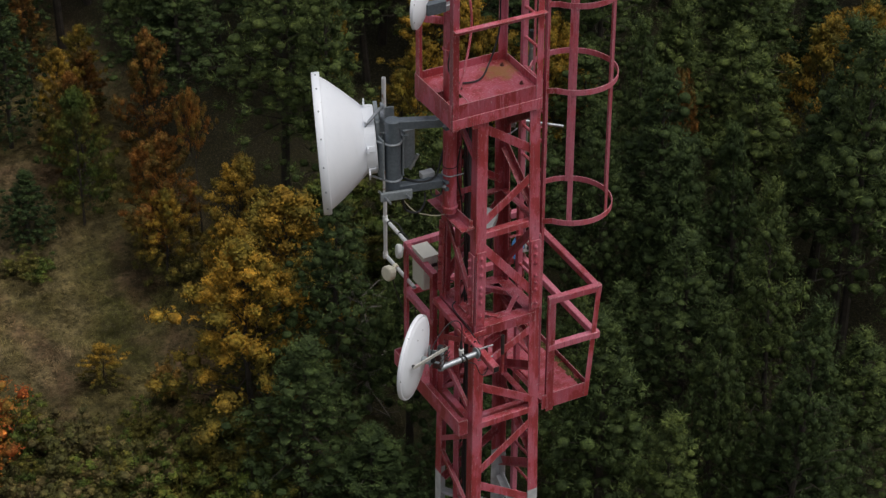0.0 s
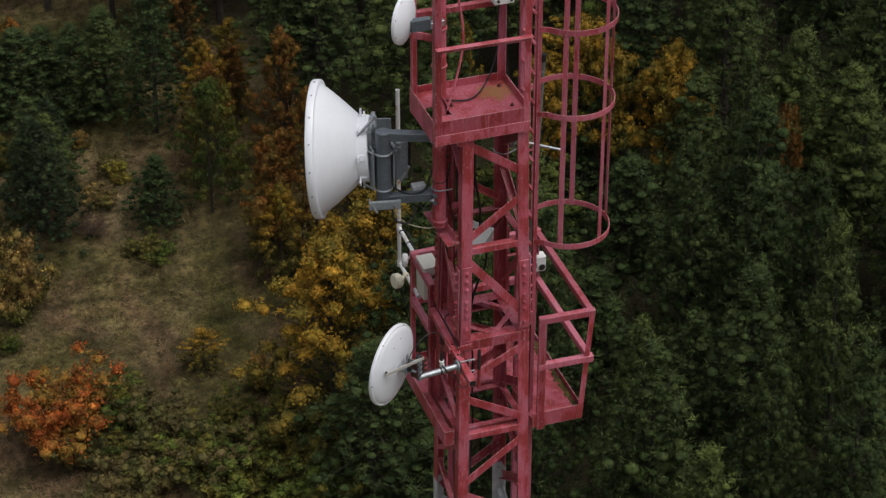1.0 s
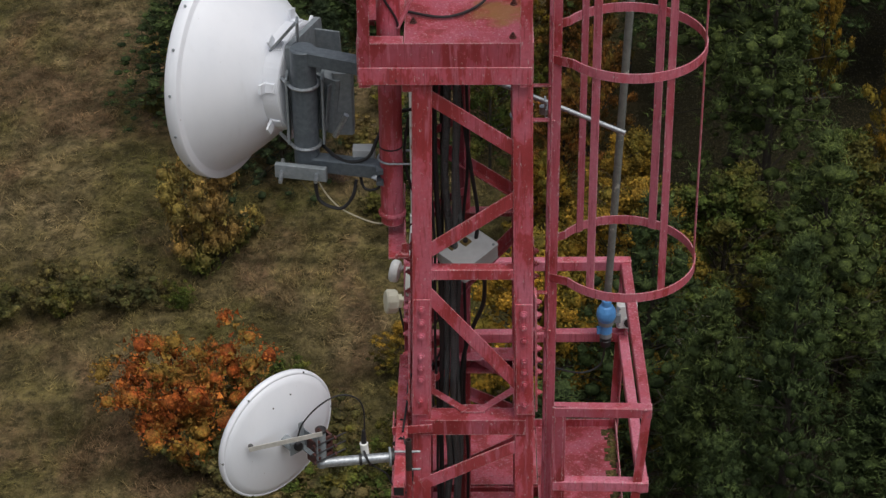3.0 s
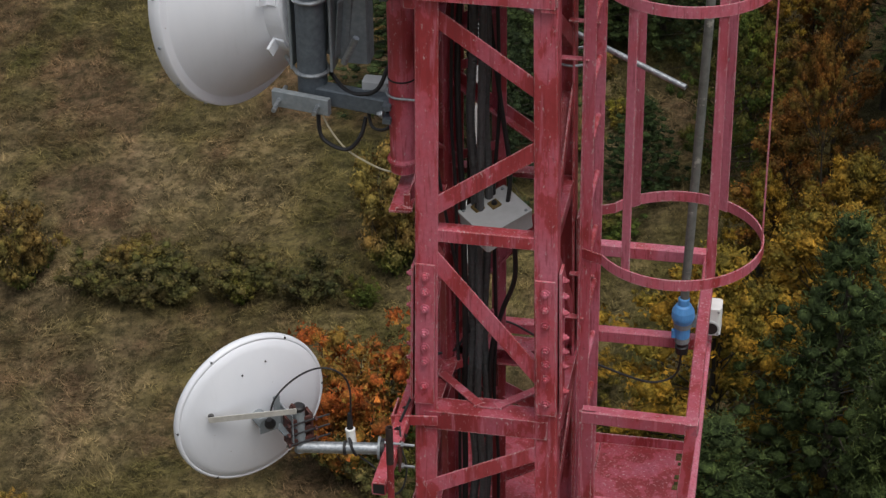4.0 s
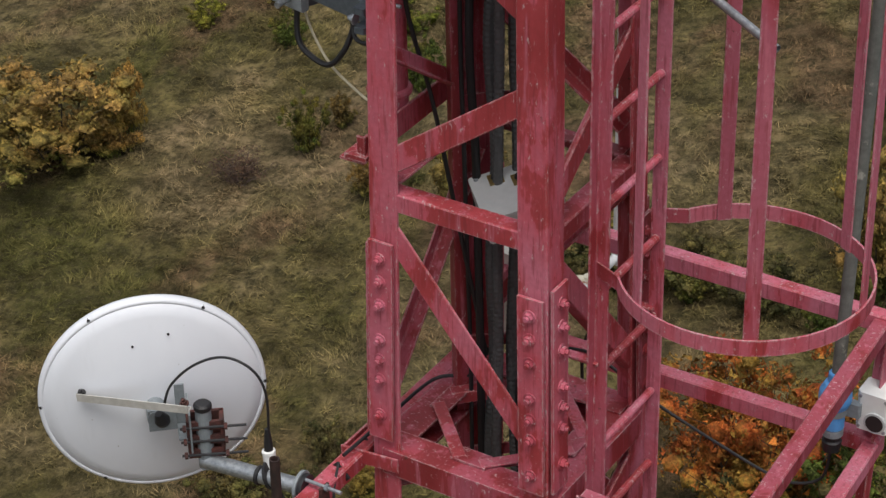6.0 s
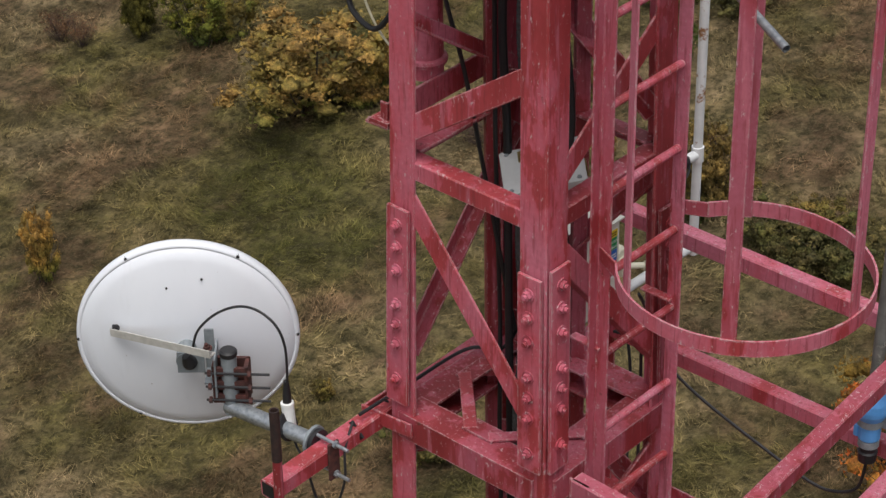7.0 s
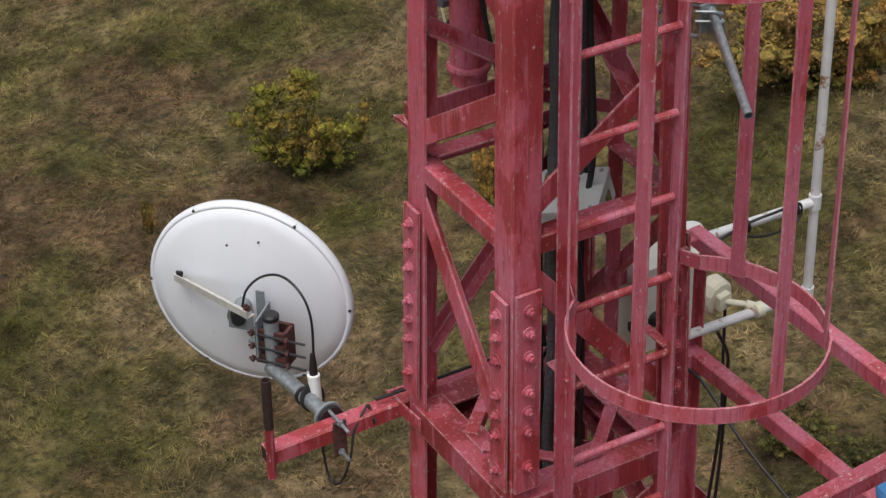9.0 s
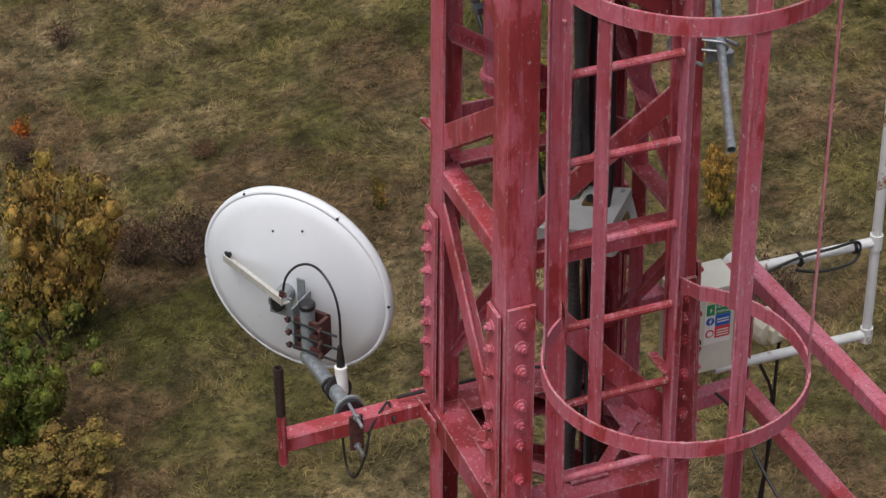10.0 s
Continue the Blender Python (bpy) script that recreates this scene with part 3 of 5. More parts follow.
for zz in (RAIL, MID):
    for i, (a, b) in enumerate((("in", "fr"), ("fr", "br"), ("br", "bl"), ("bl", "fl"))):
        p, q = [Vector((x, y, zz + lift - 0.006 * (i % 2))) for x, y, lift in (corners[a], corners[b])]
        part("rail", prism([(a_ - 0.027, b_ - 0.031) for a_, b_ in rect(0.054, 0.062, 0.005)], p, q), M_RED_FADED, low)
part("flat_post", bar((0.435, -0.305, PZ - 0.12), (0.435, -0.305, 0.23), 0.07, 0.008, (0, 1, 0)), M_RED, low)
# uneven earth and leaf litter caught along the floor's edge
rnd = random.Random(4)
dv, df = [], []
for i in range(160):
    x, y = X1 - 0.012 - abs(rnd.gauss(0, 0.02)), rnd.uniform(Y0 + 0.04, Y1 - 0.03)
    s = rnd.uniform(0.006, 0.022)
    n = len(dv)
    dv += [(x - s, y - s, PZ + 0.001), (x + s, y - s, PZ + 0.001), (x + s, y + s, PZ + 0.001), (x - s, y + s, PZ + 0.001), (x, y, PZ + s * 0.8)]
    df += [(n, n + 1, n + 4), (n + 1, n + 2, n + 4), (n + 2, n + 3, n + 4), (n + 3, n, n + 4)]
tagged(part("leaf_litter", (dv, df), M_LEAF_BROWN), "brown dry leaf litter along the platform's edge", "litter", kind="stuff")

# ---- upper platform ----
UZ = 2.22
UX0, UX1, UY0, UY1 = -0.515, 0.275, -0.30, 0.30
upp = thing("upper_platform", (-0.12, 0, UZ - 0.1), "red steel top platform with deep edge plates and posts", "platform")
part("floor_plate", floor_plate(-0.31, UX1, UY0, UY1, UZ), M_RED_STAINED, upp, "worn red floor plate with a yellowish stain")
part("floor_plate", floor_plate(UX0, -0.314, 0.05, UY1, UZ), M_RED, upp)
part("floor_plate", floor_plate(UX0, -0.314, UY0, -0.11, UZ), M_RED, upp)
deep = [(0, -0.14), (0.007, -0.14), (0.007, 0.065), (0, 0.065)]
for p0, p1 in (((UX0, UY0), (UX1, UY0)), ((UX1, UY0), (UX1, UY1)), ((UX1, UY1), (UX0, UY1)), ((UX0, UY1), (UX0, UY0))):
    part("edge_plate", prism(deep, (*p0, UZ), (*p1, UZ)), M_RED, upp)
part("edge_fold", bar((UX0, UY0 - 0.012, UZ - 0.1), (UX1, UY0 - 0.012, UZ - 0.1), 0.006, 0.09), M_RED, upp)
for x, y, a, b in ((UX0, UY0 - 0.012, 1, 1), (UX1, UY0 - 0.012, -1, 1), (UX0, UY1, 1, -1), (UX1, UY1, -1, -1)):
    part("post", prism(angle_profile(0.055, 0.055, 0.006, -a, b), (x, y, UZ - 0.16), (x, y, 3.5), (0, 1, 0)), M_RED, upp)
part("guard_rail", prism(angle_profile(0.05, 0.05, 0.006, 1, -1), (UX0, UY0 - 0.01, 2.94), (UX1, UY0 - 0.01, 2.93)), M_RED, upp)
part("guard_rail", prism(angle_profile(0.05, 0.05, 0.006, -1, -1), (UX0, UY1, 2.94), (UX1, UY1, 2.94)), M_RED, upp)
for x, y in ((-0.27, 0.02), (0.19, -0.13), (0.2, 0.2)):
    part("bolt", bolt((x, y, UZ), (0, 0, 1), 0.012), M_RUST, upp)
for x, zz in ((UX0 + 0.05, UZ - 0.17), (UX1 - 0.03, UZ - 0.17)):
    part("bearer", bar((x + (0.17 if x < 0 else 0), UY0 + 0.02, zz), (x + (0.17 if x < 0 else 0), UY1 - 0.02, zz), 0.05, 0.06), M_RED, upp)

# ---- large dish with its outdoor unit ----


def facing(c, az, el):
    """A pose whose z axis points along that azimuth and elevation (degrees from +x)."""
    a, e = math.radians(az), math.radians(el)
    d = Vector((math.cos(e) * math.cos(a), math.cos(e) * math.sin(a), math.sin(e)))
    q = d.to_track_quat('Z', 'Y').to_matrix().to_4x4()
    return Matrix.Translation(c) @ q


BM = facing((-1.215, 0.570, 1.698), 157.0, -3.4)
R = 0.558
big = thing("large_dish_antenna", (-0.80, 0.14, 1.30), "large white parabolic dish antenna seen from behind on a grey mount", "dish antenna")
prof = [(R - 0.02, 0.03), (R + 0.004, 0.03), (R + 0.008, 0.024), (R + 0.008, -0.030), (R + 0.003, -0.036), (R - 0.030, -0.036), (R - 0.034, -0.040)]
for i in range(1, 11):
    f = i / 10
    prof.append((R - 0.034 - (R - 0.034 - 0.258) * f, -0.04 - 0.315 * f ** 0.9))
prof += [(0.20, -0.365)]
shell = part("reflector", lathe(prof, BM, 96), M_DISH, big, smooth=False)
for poly in shell.data.polygons:
    poly.use_smooth = len(poly.vertices) == 4
for i in range(16):
    a = 2 * math.pi * (i + 0.5) / 16
    m = BM @ Matrix.Rotation(a, 4, 'Z')
    part("rim_bolt", rod(m @ Vector((R + 0.004, 0, -0.004)), m @ Vector((R + 0.014, 0, -0.004)), 0.007, 8), M_GREYLT, shell)
ring = part("hub_ring", lathe([(0.262, -0.335), (0.272, -0.34), (0.272, -0.425), (0.262, -0.43), (0.15, -0.43)], BM, 64), M_DISH, big)
for i in range(8):
    a = 2 * math.pi * (i + 0.3) / 8
    m = BM @ Matrix.Rotation(a, 4, 'Z')
    part("hub_tab", join(box((0.297, 0, -0.36), (0.070, 0.050, 0.012), m, 0.003), box((0.274, 0, -0.385), (0.012, 0.05, 0.05), m, 0.003)), M_DISH, ring)
part("back_plate", box((0, 0, -0.45), (0.34, 0.50, 0.03), BM, 0.01), M_GREYLT, big)
strip = part("hub_strip", join(bar((-0.96, 0.30, 1.93), (-0.84, 0.24, 2.10), 0.05, 0.012), box((-0.83, 0.25, 2.03), (0.012, 0.07, 0.17), None, 0.003)), M_GALV, big, "bent galvanised strip at the hub")
for s in (-1, 1):
    part("saddle_plate", box((-0.80 + 0.085 * s, 0.175, 1.68), (0.012, 0.10, 0.36), None, 0.004), M_GREYLT, big)
part("mount_web", box((-0.1, 0.0, -0.52), (0.012, 0.44, 0.15), BM, 0.004), M_GREYLT, big)
part("mount_web", box((0.1, 0.0, -0.52), (0.012, 0.44, 0.15), BM, 0.004), M_GREYLT, big)
GP = Vector((-0.80, 0.14, 0))
part("mount_pipe", pipe(GP + Vector((0, 0, 1.33)), GP + Vector((0, 0, 2.02)), 0.062, 0.006, 32), M_GREY, big, "dark grey mount pipe with a flat cap")
part("pipe_cap", lathe([(0.063, 0), (0.063, 0.008), (0.058, 0.012)], Matrix.Translation(GP + Vector((0, 0, 2.012))), 32), M_GREY, big)
for zz, c in ((1.99, (-0.385, -0.03, 1.99)), (1.40, (-0.385, -0.03, 1.44))):
    p0 = GP + Vector((-0.02, 0.0, zz))
    aarm = part("mount_arm", bar(p0, (-0.44, -0.008, c[2]), 0.075, 0.075, (0, 0, 1), 0.006), M_GREY, big)
    for s in (-1, 1):
        part("arm_clamp", box((-0.44 + 0.0 * s, -0.02, c[2] + 0.03 * s), (0.035, 0.15, 0.02), None, 0.003), M_GREY, aarm)
        part("clamp_nut", bolt((-0.455, -0.02 + 0.065 * s, c[2]), (-1, 0, 0), 0.013), M_GALV, aarm)
part("cross_plate", bar((-0.95, 0.06, 1.40), (-0.70, 0.01, 1.40), 0.03, 0.075), M_GREYLT, big)
for zz in (1.50, 1.83):
    part("u_clamp", u_bolt(GP + Vector((0, 0, zz)), (0, 0, 1), 0.068, 0.009, 0.15, (-0.5, 0.86, 0)), M_GALV, big)
for x in (-0.92, -0.75):
    part("clamp_stud", rod((x, -0.06, 1.40), (x, 0.15, 1.40), 0.010, 8), M_GALV, big)
odu = part("radio_unit", box((0, 0, 0), (0.27, 0.14, 0.30), Matrix.Translation((-0.74, 0.31, 1.68)) @ Matrix.Rotation(radians(-28), 4, 'Z') @ Matrix.Rotation(radians(6), 4, 'Y'), 0.012), M_GREYLT, big, "light grey cast radio housing")
for i in range(7):
    m = Matrix.Translation((-0.74, 0.31, 1.68)) @ Matrix.Rotation(radians(-28), 4, 'Z') @ Matrix.Rotation(radians(6), 4, 'Y')
    part("fin", box((-0.11 + 0.035 * i, -0.085, 0), (0.008, 0.035, 0.26), m, 0.002), M_GREYLT, odu)
part("unit_bracket", box((-0.62, 0.25, 1.68), (0.10, 0.10, 0.34), Matrix.Identity(4), 0.01), M_GREYLT, big)
part("eye_bolt", rod((-0.66, 0.12, 1.55), (-0.60, 0.10, 1.68), 0.014, 10), M_GALV, big)
part("link_rod", rod((-0.72, 0.17, 1.93), (-0.44, 0.05, 1.98), 0.012, 10), M_GALV, big)
part("small_box", box((-0.52, 0.10, 1.475), (0.11, 0.07, 0.045), None, 0.006), M_BOX, big, "pale grey plastic junction box")

# ---- lower dish ----
SC, SR = Vector((-0.972, -0.485, 0.222)), 0.344
SM = facing(SC, 133.2, 1.6)
small = thing("small_dish_antenna", (-0.40, -0.47, 0.10), "white round dish antenna with a stay bar and a rusty bracket", "dish antenna")
prof = [(SR - 0.012, 0.012), (SR + 0.003, 0.012), (SR + 0.005, 0.004), (SR + 0.004, -0.016), (SR - 0.003, -0.021), (SR - 0.009, -0.021), (SR - 0.0095, -0.0200), (SR - 0.0105, -0.0200), (SR - 0.011, -0.0214)]
for i in range(1, 9):
    f = i / 8
    prof.append(((SR - 0.011) * (1 - f) + 0.02 * f, -0.0214 - 0.053 * (1 - (1 - f) ** 2)))
refl = part("reflector", lathe(prof, SM, 96), M_DISH, small)
for poly in refl.data.polygons:
    poly.use_smooth = len(poly.vertices) == 4
first = SM.inverted() @ Vector((-1.09, -0.60, 0.51))
for i in range(6):
    a = math.atan2(first.y, first.x) + math.pi * i / 3
    m = SM @ Matrix.Rotation(a, 4, 'Z')
    part("rim_bolt", lathe([(0.0055, -0.021), (0.0065, -0.012), (0.0065, -0.006)], m @ Matrix.Translation((SR - 0.002, 0, 0)), 10), M_DARK, refl)
for px_, py_ in ((0.05, 0.21), (-0.06, 0.24), (0.12, 0.10)):
    part("hole_mark", lathe([(0.004, -0.004), (0.004, 0.0)], SM @ Matrix.Translation((px_, py_, -0.052)), 8), M_DARK, refl)
back = SM.to_3x3() @ Vector((0, 0, -1))
hub = SC + back * 0.075
stay = part("stay_bar", prism([(-0.016, -0.012), (0.016, -0.012), (0.016, -0.008), (-0.012, -0.008), (-0.012, 0.014), (-0.016, 0.014)], (-0.735, -0.60, 0.315), (-1.085, -0.692, 0.290)), M_ALU, small, "pale aluminium angle stay bar")
part("bolt", bolt((-1.075, -0.688, 0.298), (0.1, -0.5, 0.8), 0.009, 0.008), M_DARK, stay)
part("bolt", bolt((-0.75, -0.604, 0.325), (0, -0.3, 1), 0.010, 0.010), M_RUST, stay)
face = Matrix.Rotation(radians(42), 4, 'Z')
part("dish_strap", join(box((0, 0, 0), (0.03, 0.006, 0.15), Matrix.Translation((-0.842, -0.515, 0.235)) @ face, 0.002), box((0, 0, 0), (0.03, 0.09, 0.006), Matrix.Translation((-0.815, -0.545, 0.165)) @ face, 0.002)), M_GREYLT, small)
sq = part("feed_plate", box((0, 0, 0), (0.085, 0.006, 0.075), Matrix.Translation((-0.861, -0.58, 0.212)) @ face, 0.002), M_GREYLT, small)
part("feed_socket", lathe([(0.022, 0.0), (0.024, 0.012), (0.018, 0.03), (0.012, 0.045)], Matrix.Translation((-0.852, -0.588, 0.212)) @ Matrix.Rotation(radians(25), 4, 'X'), 14), M_DARK, sq)
part("side_plate", box((0, 0, 0), (0.006, 0.12, 0.14), Matrix.Translation((-0.80, -0.53, 0.19)) @ face, 0.002), M_GREYLT, small)
part("standoff", rod(SM @ Vector((0, 0, -0.06)), SM @ Vector((0, 0, -0.15)), 0.03, 14), M_GREYLT, small)
clampm = Matrix.Translation((-0.752, -0.515, 0.16)) @ Matrix.Rotation(radians(38), 4, 'Z')
cl = part("pipe_bracket", box((0, 0.028, 0), (0.115, 0.012, 0.135), clampm, 0.004), M_RUST, small, "rust-brown welded pipe bracket")
for xx in (-0.05, 0.05):
    part("bracket_cheek", box((xx, 0.0, 0), (0.012, 0.06, 0.135), clampm, 0.004), M_RUST, cl)
for dz in (-0.05, 0.0, 0.05):
    part("bracket_tongue", box((0, -0.026, dz), (0.10, 0.012, 0.03), clampm, 0.004), M_RUST, cl)
for dz in (-0.05, 0.0, 0.05):
    part("stud", rod(clampm @ Vector((-0.075, -0.038, dz)), clampm @ Vector((0.125, -0.038, dz)), 0.0042, 8), M_DARK, cl)
    for xx in (-0.062, 0.062):
        part("nut", prism(circle(0.011, 6), clampm @ Vector((xx - 0.005, -0.038, dz)), clampm @ Vector((xx + 0.005, -0.038, dz))), M_RUST, cl)
up_pipe = part("upright_pipe", rod((-0.746, -0.527, 0.05), (-0.746, -0.527, 0.275), 0.025, 20), M_GREYLT, small)
part("pipe_cap", lathe([(0.026, 0), (0.028, 0.004), (0.028, 0.016), (0.022, 0.022)], Matrix.Translation((-0.746, -0.527, 0.262)), 20), M_BLACK, up_pipe)
arm_pipe = part("arm_pipe", pipe((-0.755, -0.533, 0.072), (-0.40, -0.506, 0.088), 0.025, 0.004, 24), M_GALV, small, "galvanised arm pipe")
part("arm_flange", rod((-0.415, -0.507, 0.09), (-0.405, -0.506, 0.09), 0.049, 24), M_GREYLT, arm_pipe)
part("arm_washer", rod((-0.404, -0.506, 0.09), (-0.388, -0.505, 0.09), 0.042, 24), M_BLACK, arm_pipe)
part("clamp_jaw", box((-0.322, -0.512, 0.062), (0.010, 0.045, 0.13), None, 0.003), M_RUST, small)
for dz in (-0.06, 0.05):
    part("stud", rod((-0.40, -0.512, 0.075 + dz), (-0.26, -0.512, 0.075 + dz), 0.006, 8), M_GALV, small)
    part("nut", prism(circle(0.012, 6), (-0.316, -0.512, 0.075 + dz), (-0.306, -0.512, 0.075 + dz)), M_GALV, small)
conn = part("connector", lathe([(0.018, 0), (0.020, 0.006), (0.020, 0.085), (0.021, 0.09), (0.021, 0.10), (0.012, 0.104)], Matrix.Translation((-0.53, -0.487, 0.06)) @ Matrix.Rotation(radians(-5), 4, 'Y'), 18), M_WHITE, small, "white plastic cable connector")
part("gland", lathe([(0.014, 0), (0.013, 0.03), (0.008, 0.08)], Matrix.Translation((-0.538, -0.487, 0.16)), 14), M_BLACK, conn)
part("cable_tie", lathe([(0.025, -0.007), (0.031, -0.005), (0.031, 0.005), (0.025, 0.007)], facing((-0.555, -0.518, 0.081), 4, 2), 18), M_BLACK, small)
part("cable_tie", lathe([(0.042, -0.006), (0.047, -0.004), (0.047, 0.004), (0.042, 0.006)], facing((-0.525, -0.502, 0.085), 15, 20), 18), M_BLACK, small)
part("cable", sweep([(-0.534, -0.486, 0.23), (-0.534, -0.486, 0.36), (-0.562, -0.493, 0.435), (-0.622, -0.509, 0.472), (-0.689, -0.528, 0.466), (-0.767, -0.549, 0.415), (-0.833, -0.567, 0.334), (-0.858, -0.574, 0.25)], 0.0042), M_BLACK, small)
part("cable", sweep([(-0.525, -0.487, 0.06), (-0.49, -0.505, 0.03), (-0.43, -0.525, 0.0), (-0.405, -0.53, -0.06), (-0.38, -0.53, -0.115), (-0.345, -0.525, -0.13), (-0.31, -0.515, -0.09), (-0.30, -0.49, -0.01), (-0.325, -0.46, 0.07), (-0.345, -0.40, 0.135)], 0.0042), M_BLACK, small)

shift(small, 0.004, -0.032, 0.012)

# ---- small dish on the mast above ----
TM = facing((-0.70, -0.10, 3.12), 138.0, 0.0)
third = thing("mast_dish_antenna", (-0.45, -0.05, 3.0), "small white dish antenna on the red mast pipe", "dish antenna")
prof = [(0.19, 0.012), (0.20, 0.01), (0.20, -0.012), (0.19, -0.02)] + [(0.19 * (1 - i / 6) + 0.02 * i / 6, -0.02 - 0.05 * (1 - (1 - i / 6) ** 2)) for i in range(1, 7)]
tr = part("reflector", lathe(prof, TM, 64), M_DISH, third)
for i in range(8):
    a = 2 * math.pi * (i + 0.5) / 8
    part("rim_bolt", lathe([(0.007, -0.02), (0.007, -0.008)], TM @ Matrix.Rotation(a, 4, 'Z') @ Matrix.Translation((0.188, 0, 0)), 8), M_DARK, tr)
part("bracket", box((-0.58, -0.15, 3.08), (0.16, 0.06, 0.09), None, 0.006), M_GREY, third)
part("arm", bar((-0.58, -0.15, 3.05), (-0.38, -0.11, 3.05), 0.05, 0.05), M_GALV, third)
part("red_arm", bar((-0.62, 0.0, 2.93), (-0.40, -0.02, 2.86), 0.02, 0.06), M_RED, third)

# ---- white box on the upper rail ----
wb = thing("junction_box", (0.235, 0.27, 2.95), "white junction box with dark corner screws on the upper rail", "junction box")
part("body", box((0.235, 0.235, 3.04), (0.17, 0.09, 0.17), None, 0.01), M_WHITE, wb)
for dx in (-0.055, 0.055):
    for dz in (-0.055, 0.055):
        part("corner_screw", rod((0.235 + dx, 0.192, 3.04 + dz), (0.235 + dx, 0.178, 3.04 + dz), 0.012, 10), M_DARK, wb)
part("cable", sweep([(0.20, 0.22, 2.96), (0.195, 0.23, 2.80), (0.19, 0.24, 2.5), (0.08, 0.2, 2.26), (-0.1, 0.05, 2.235), (-0.3, 0.1, 2.235)], 0.007), M_BLACK, wb)

# ---- box with cable glands hanging in the tower ----
BX = Matrix.Translation((-0.02, 0.085, 0.885)) @ Matrix.Rotation(radians(44), 4, 'Z') @ Matrix.Rotation(radians(-12), 4, 'Y') @ Matrix.Rotation(radians(8), 4, 'X')
jb = thing("cable_box", (-0.1, 0.14, 0.85), "light grey plastic cable box with brass glands, hanging inside the tower", "junction box")
part("body", box((0, 0, 0), (0.24, 0.20, 0.085), BX, 0.008), M_BOX, jb)
part("lid", box((0, 0, 0.047), (0.244, 0.204, 0.014), BX, 0.006), M_BOX, jb)
for x, y in ((0.02, 0.03), (-0.045, 0.06)):
    gl = part("gland_plate", box((x, y, 0.057), (0.045, 0.045, 0.006), BX, 0.002), M_BRASS, jb)
    part("gland", lathe([(0.012, 0.06), (0.014, 0.064), (0.010, 0.074)], BX @ Matrix.Translation((x, y, 0)), 12), M_DARK, gl)
for x in (-0.1, 0.1):
    for y in (-0.085, 0.085):
        part("screw", lathe([(0.008, 0.054), (0.006, 0.058)], BX @ Matrix.Translation((x, y, 0)), 8), M_GREYLT, jb)
part("side_gland", box((0.122, 0.02, 0.0), (0.008, 0.04, 0.035), BX, 0.002), M_BRASS, jb)

# ---- electric cabinet with warning labels ----
cab = thing("electric_cabinet", (-0.29, 0.70, 0.02), "light grey electric cabinet with coloured warning labels, fixed to the railing", "electric cabinet")
CX, CY0, CY1, CZ0, CZ1 = -0.205, 0.60, 0.80, -0.02, 0.297
part("body", box((CX - 0.0795, (CY0 + CY1) / 2, (CZ0 + CZ1) / 2), (0.105, CY1 - CY0, CZ1 - CZ0), None, 0.006), M_CABINET, cab)
door = part("door", box((CX - 0.013, (CY0 + CY1) / 2, (CZ0 + CZ1) / 2), (0.026, CY1 - CY0 + 0.006, CZ1 - CZ0 + 0.006), None, 0.005), M_CABINET, cab)
part("hood", plate([(CX - 0.135, CY0 - 0.01, CZ1 + 0.004), (CX + 0.012, CY0 - 0.01, CZ1 + 0.004), (CX + 0.012, CY1 + 0.01, CZ1 + 0.004), (CX - 0.135, CY1 + 0.01, CZ1 + 0.004)], 0.006, (0, 0, 1)), M_CABINET, cab)
knob = part("rotary_switch", lathe([(0.028, 0), (0.030, 0.006), (0.022, 0.012), (0.018, 0.03), (0.015, 0.032)], Matrix.Translation((CX, CY0 + 0.055, 0.10)) @ Matrix.Rotation(radians(90), 4, 'Y'), 20), M_INK, door, "black rotary switch")
part("switch_grip", box((CX + 0.034, CY0 + 0.055, 0.10), (0.016, 0.014, 0.05), None, 0.004), M_INK, knob)
for zz in (0.06, 0.21):
    part("hinge", box((CX - 0.03, CY0 - 0.008, zz), (0.055, 0.012, 0.028), None, 0.003), M_DARK, cab)


def label_patch(y0, y1, z0, z1, mat, lift=0.0015):
    x = CX + lift
    return part("label", ([(x, y0, z0), (x, y1, z0), (x, y1, z1), (x, y0, z1)], [(0, 1, 2, 3)]), mat, door)


LY = CY0 + 0.095
label_patch(LY, LY + 0.092, 0.085, 0.275, M_LWHITE)
strip = (0.272, 0.243, 0.195, 0.150, 0.105)
for (a, b), mat in zip(zip(strip, strip[1:]), (M_YELLOW, M_GREEN, M_LBLUE, M_LRED)):
    label_patch(LY + 0.036, LY + 0.09, b + 0.001, a, mat, 0.003)
tri = [(CX + 0.004, LY + 0.004, 0.245), (CX + 0.004, LY + 0.032, 0.245), (CX + 0.004, LY + 0.018, 0.270)]
part("label", (tri, [(0, 1, 2)]), M_YELLOW, door)
label_patch(LY + 0.004, LY + 0.032, 0.198, 0.240, M_GREEN, 0.0035)
for zz, mat in ((0.175, M_LBLUE), (0.128, M_LRED)):
    part("label", moved(([(0.0, 0.015 * math.cos(a), 0.015 * math.sin(a)) for a in [2 * math.pi * i / 20 for i in range(20)]], [tuple(range(20))]), Matrix.Translation((CX + 0.004, LY + 0.018, zz))), mat, door)
part("label", moved(([(0.0, 0.010 * math.cos(a), 0.010 * math.sin(a)) for a in [2 * math.pi * i / 20 for i in range(20)]], [tuple(range(20))]), Matrix.Translation((CX + 0.0055, LY + 0.018, 0.128))), M_LWHITE, door)
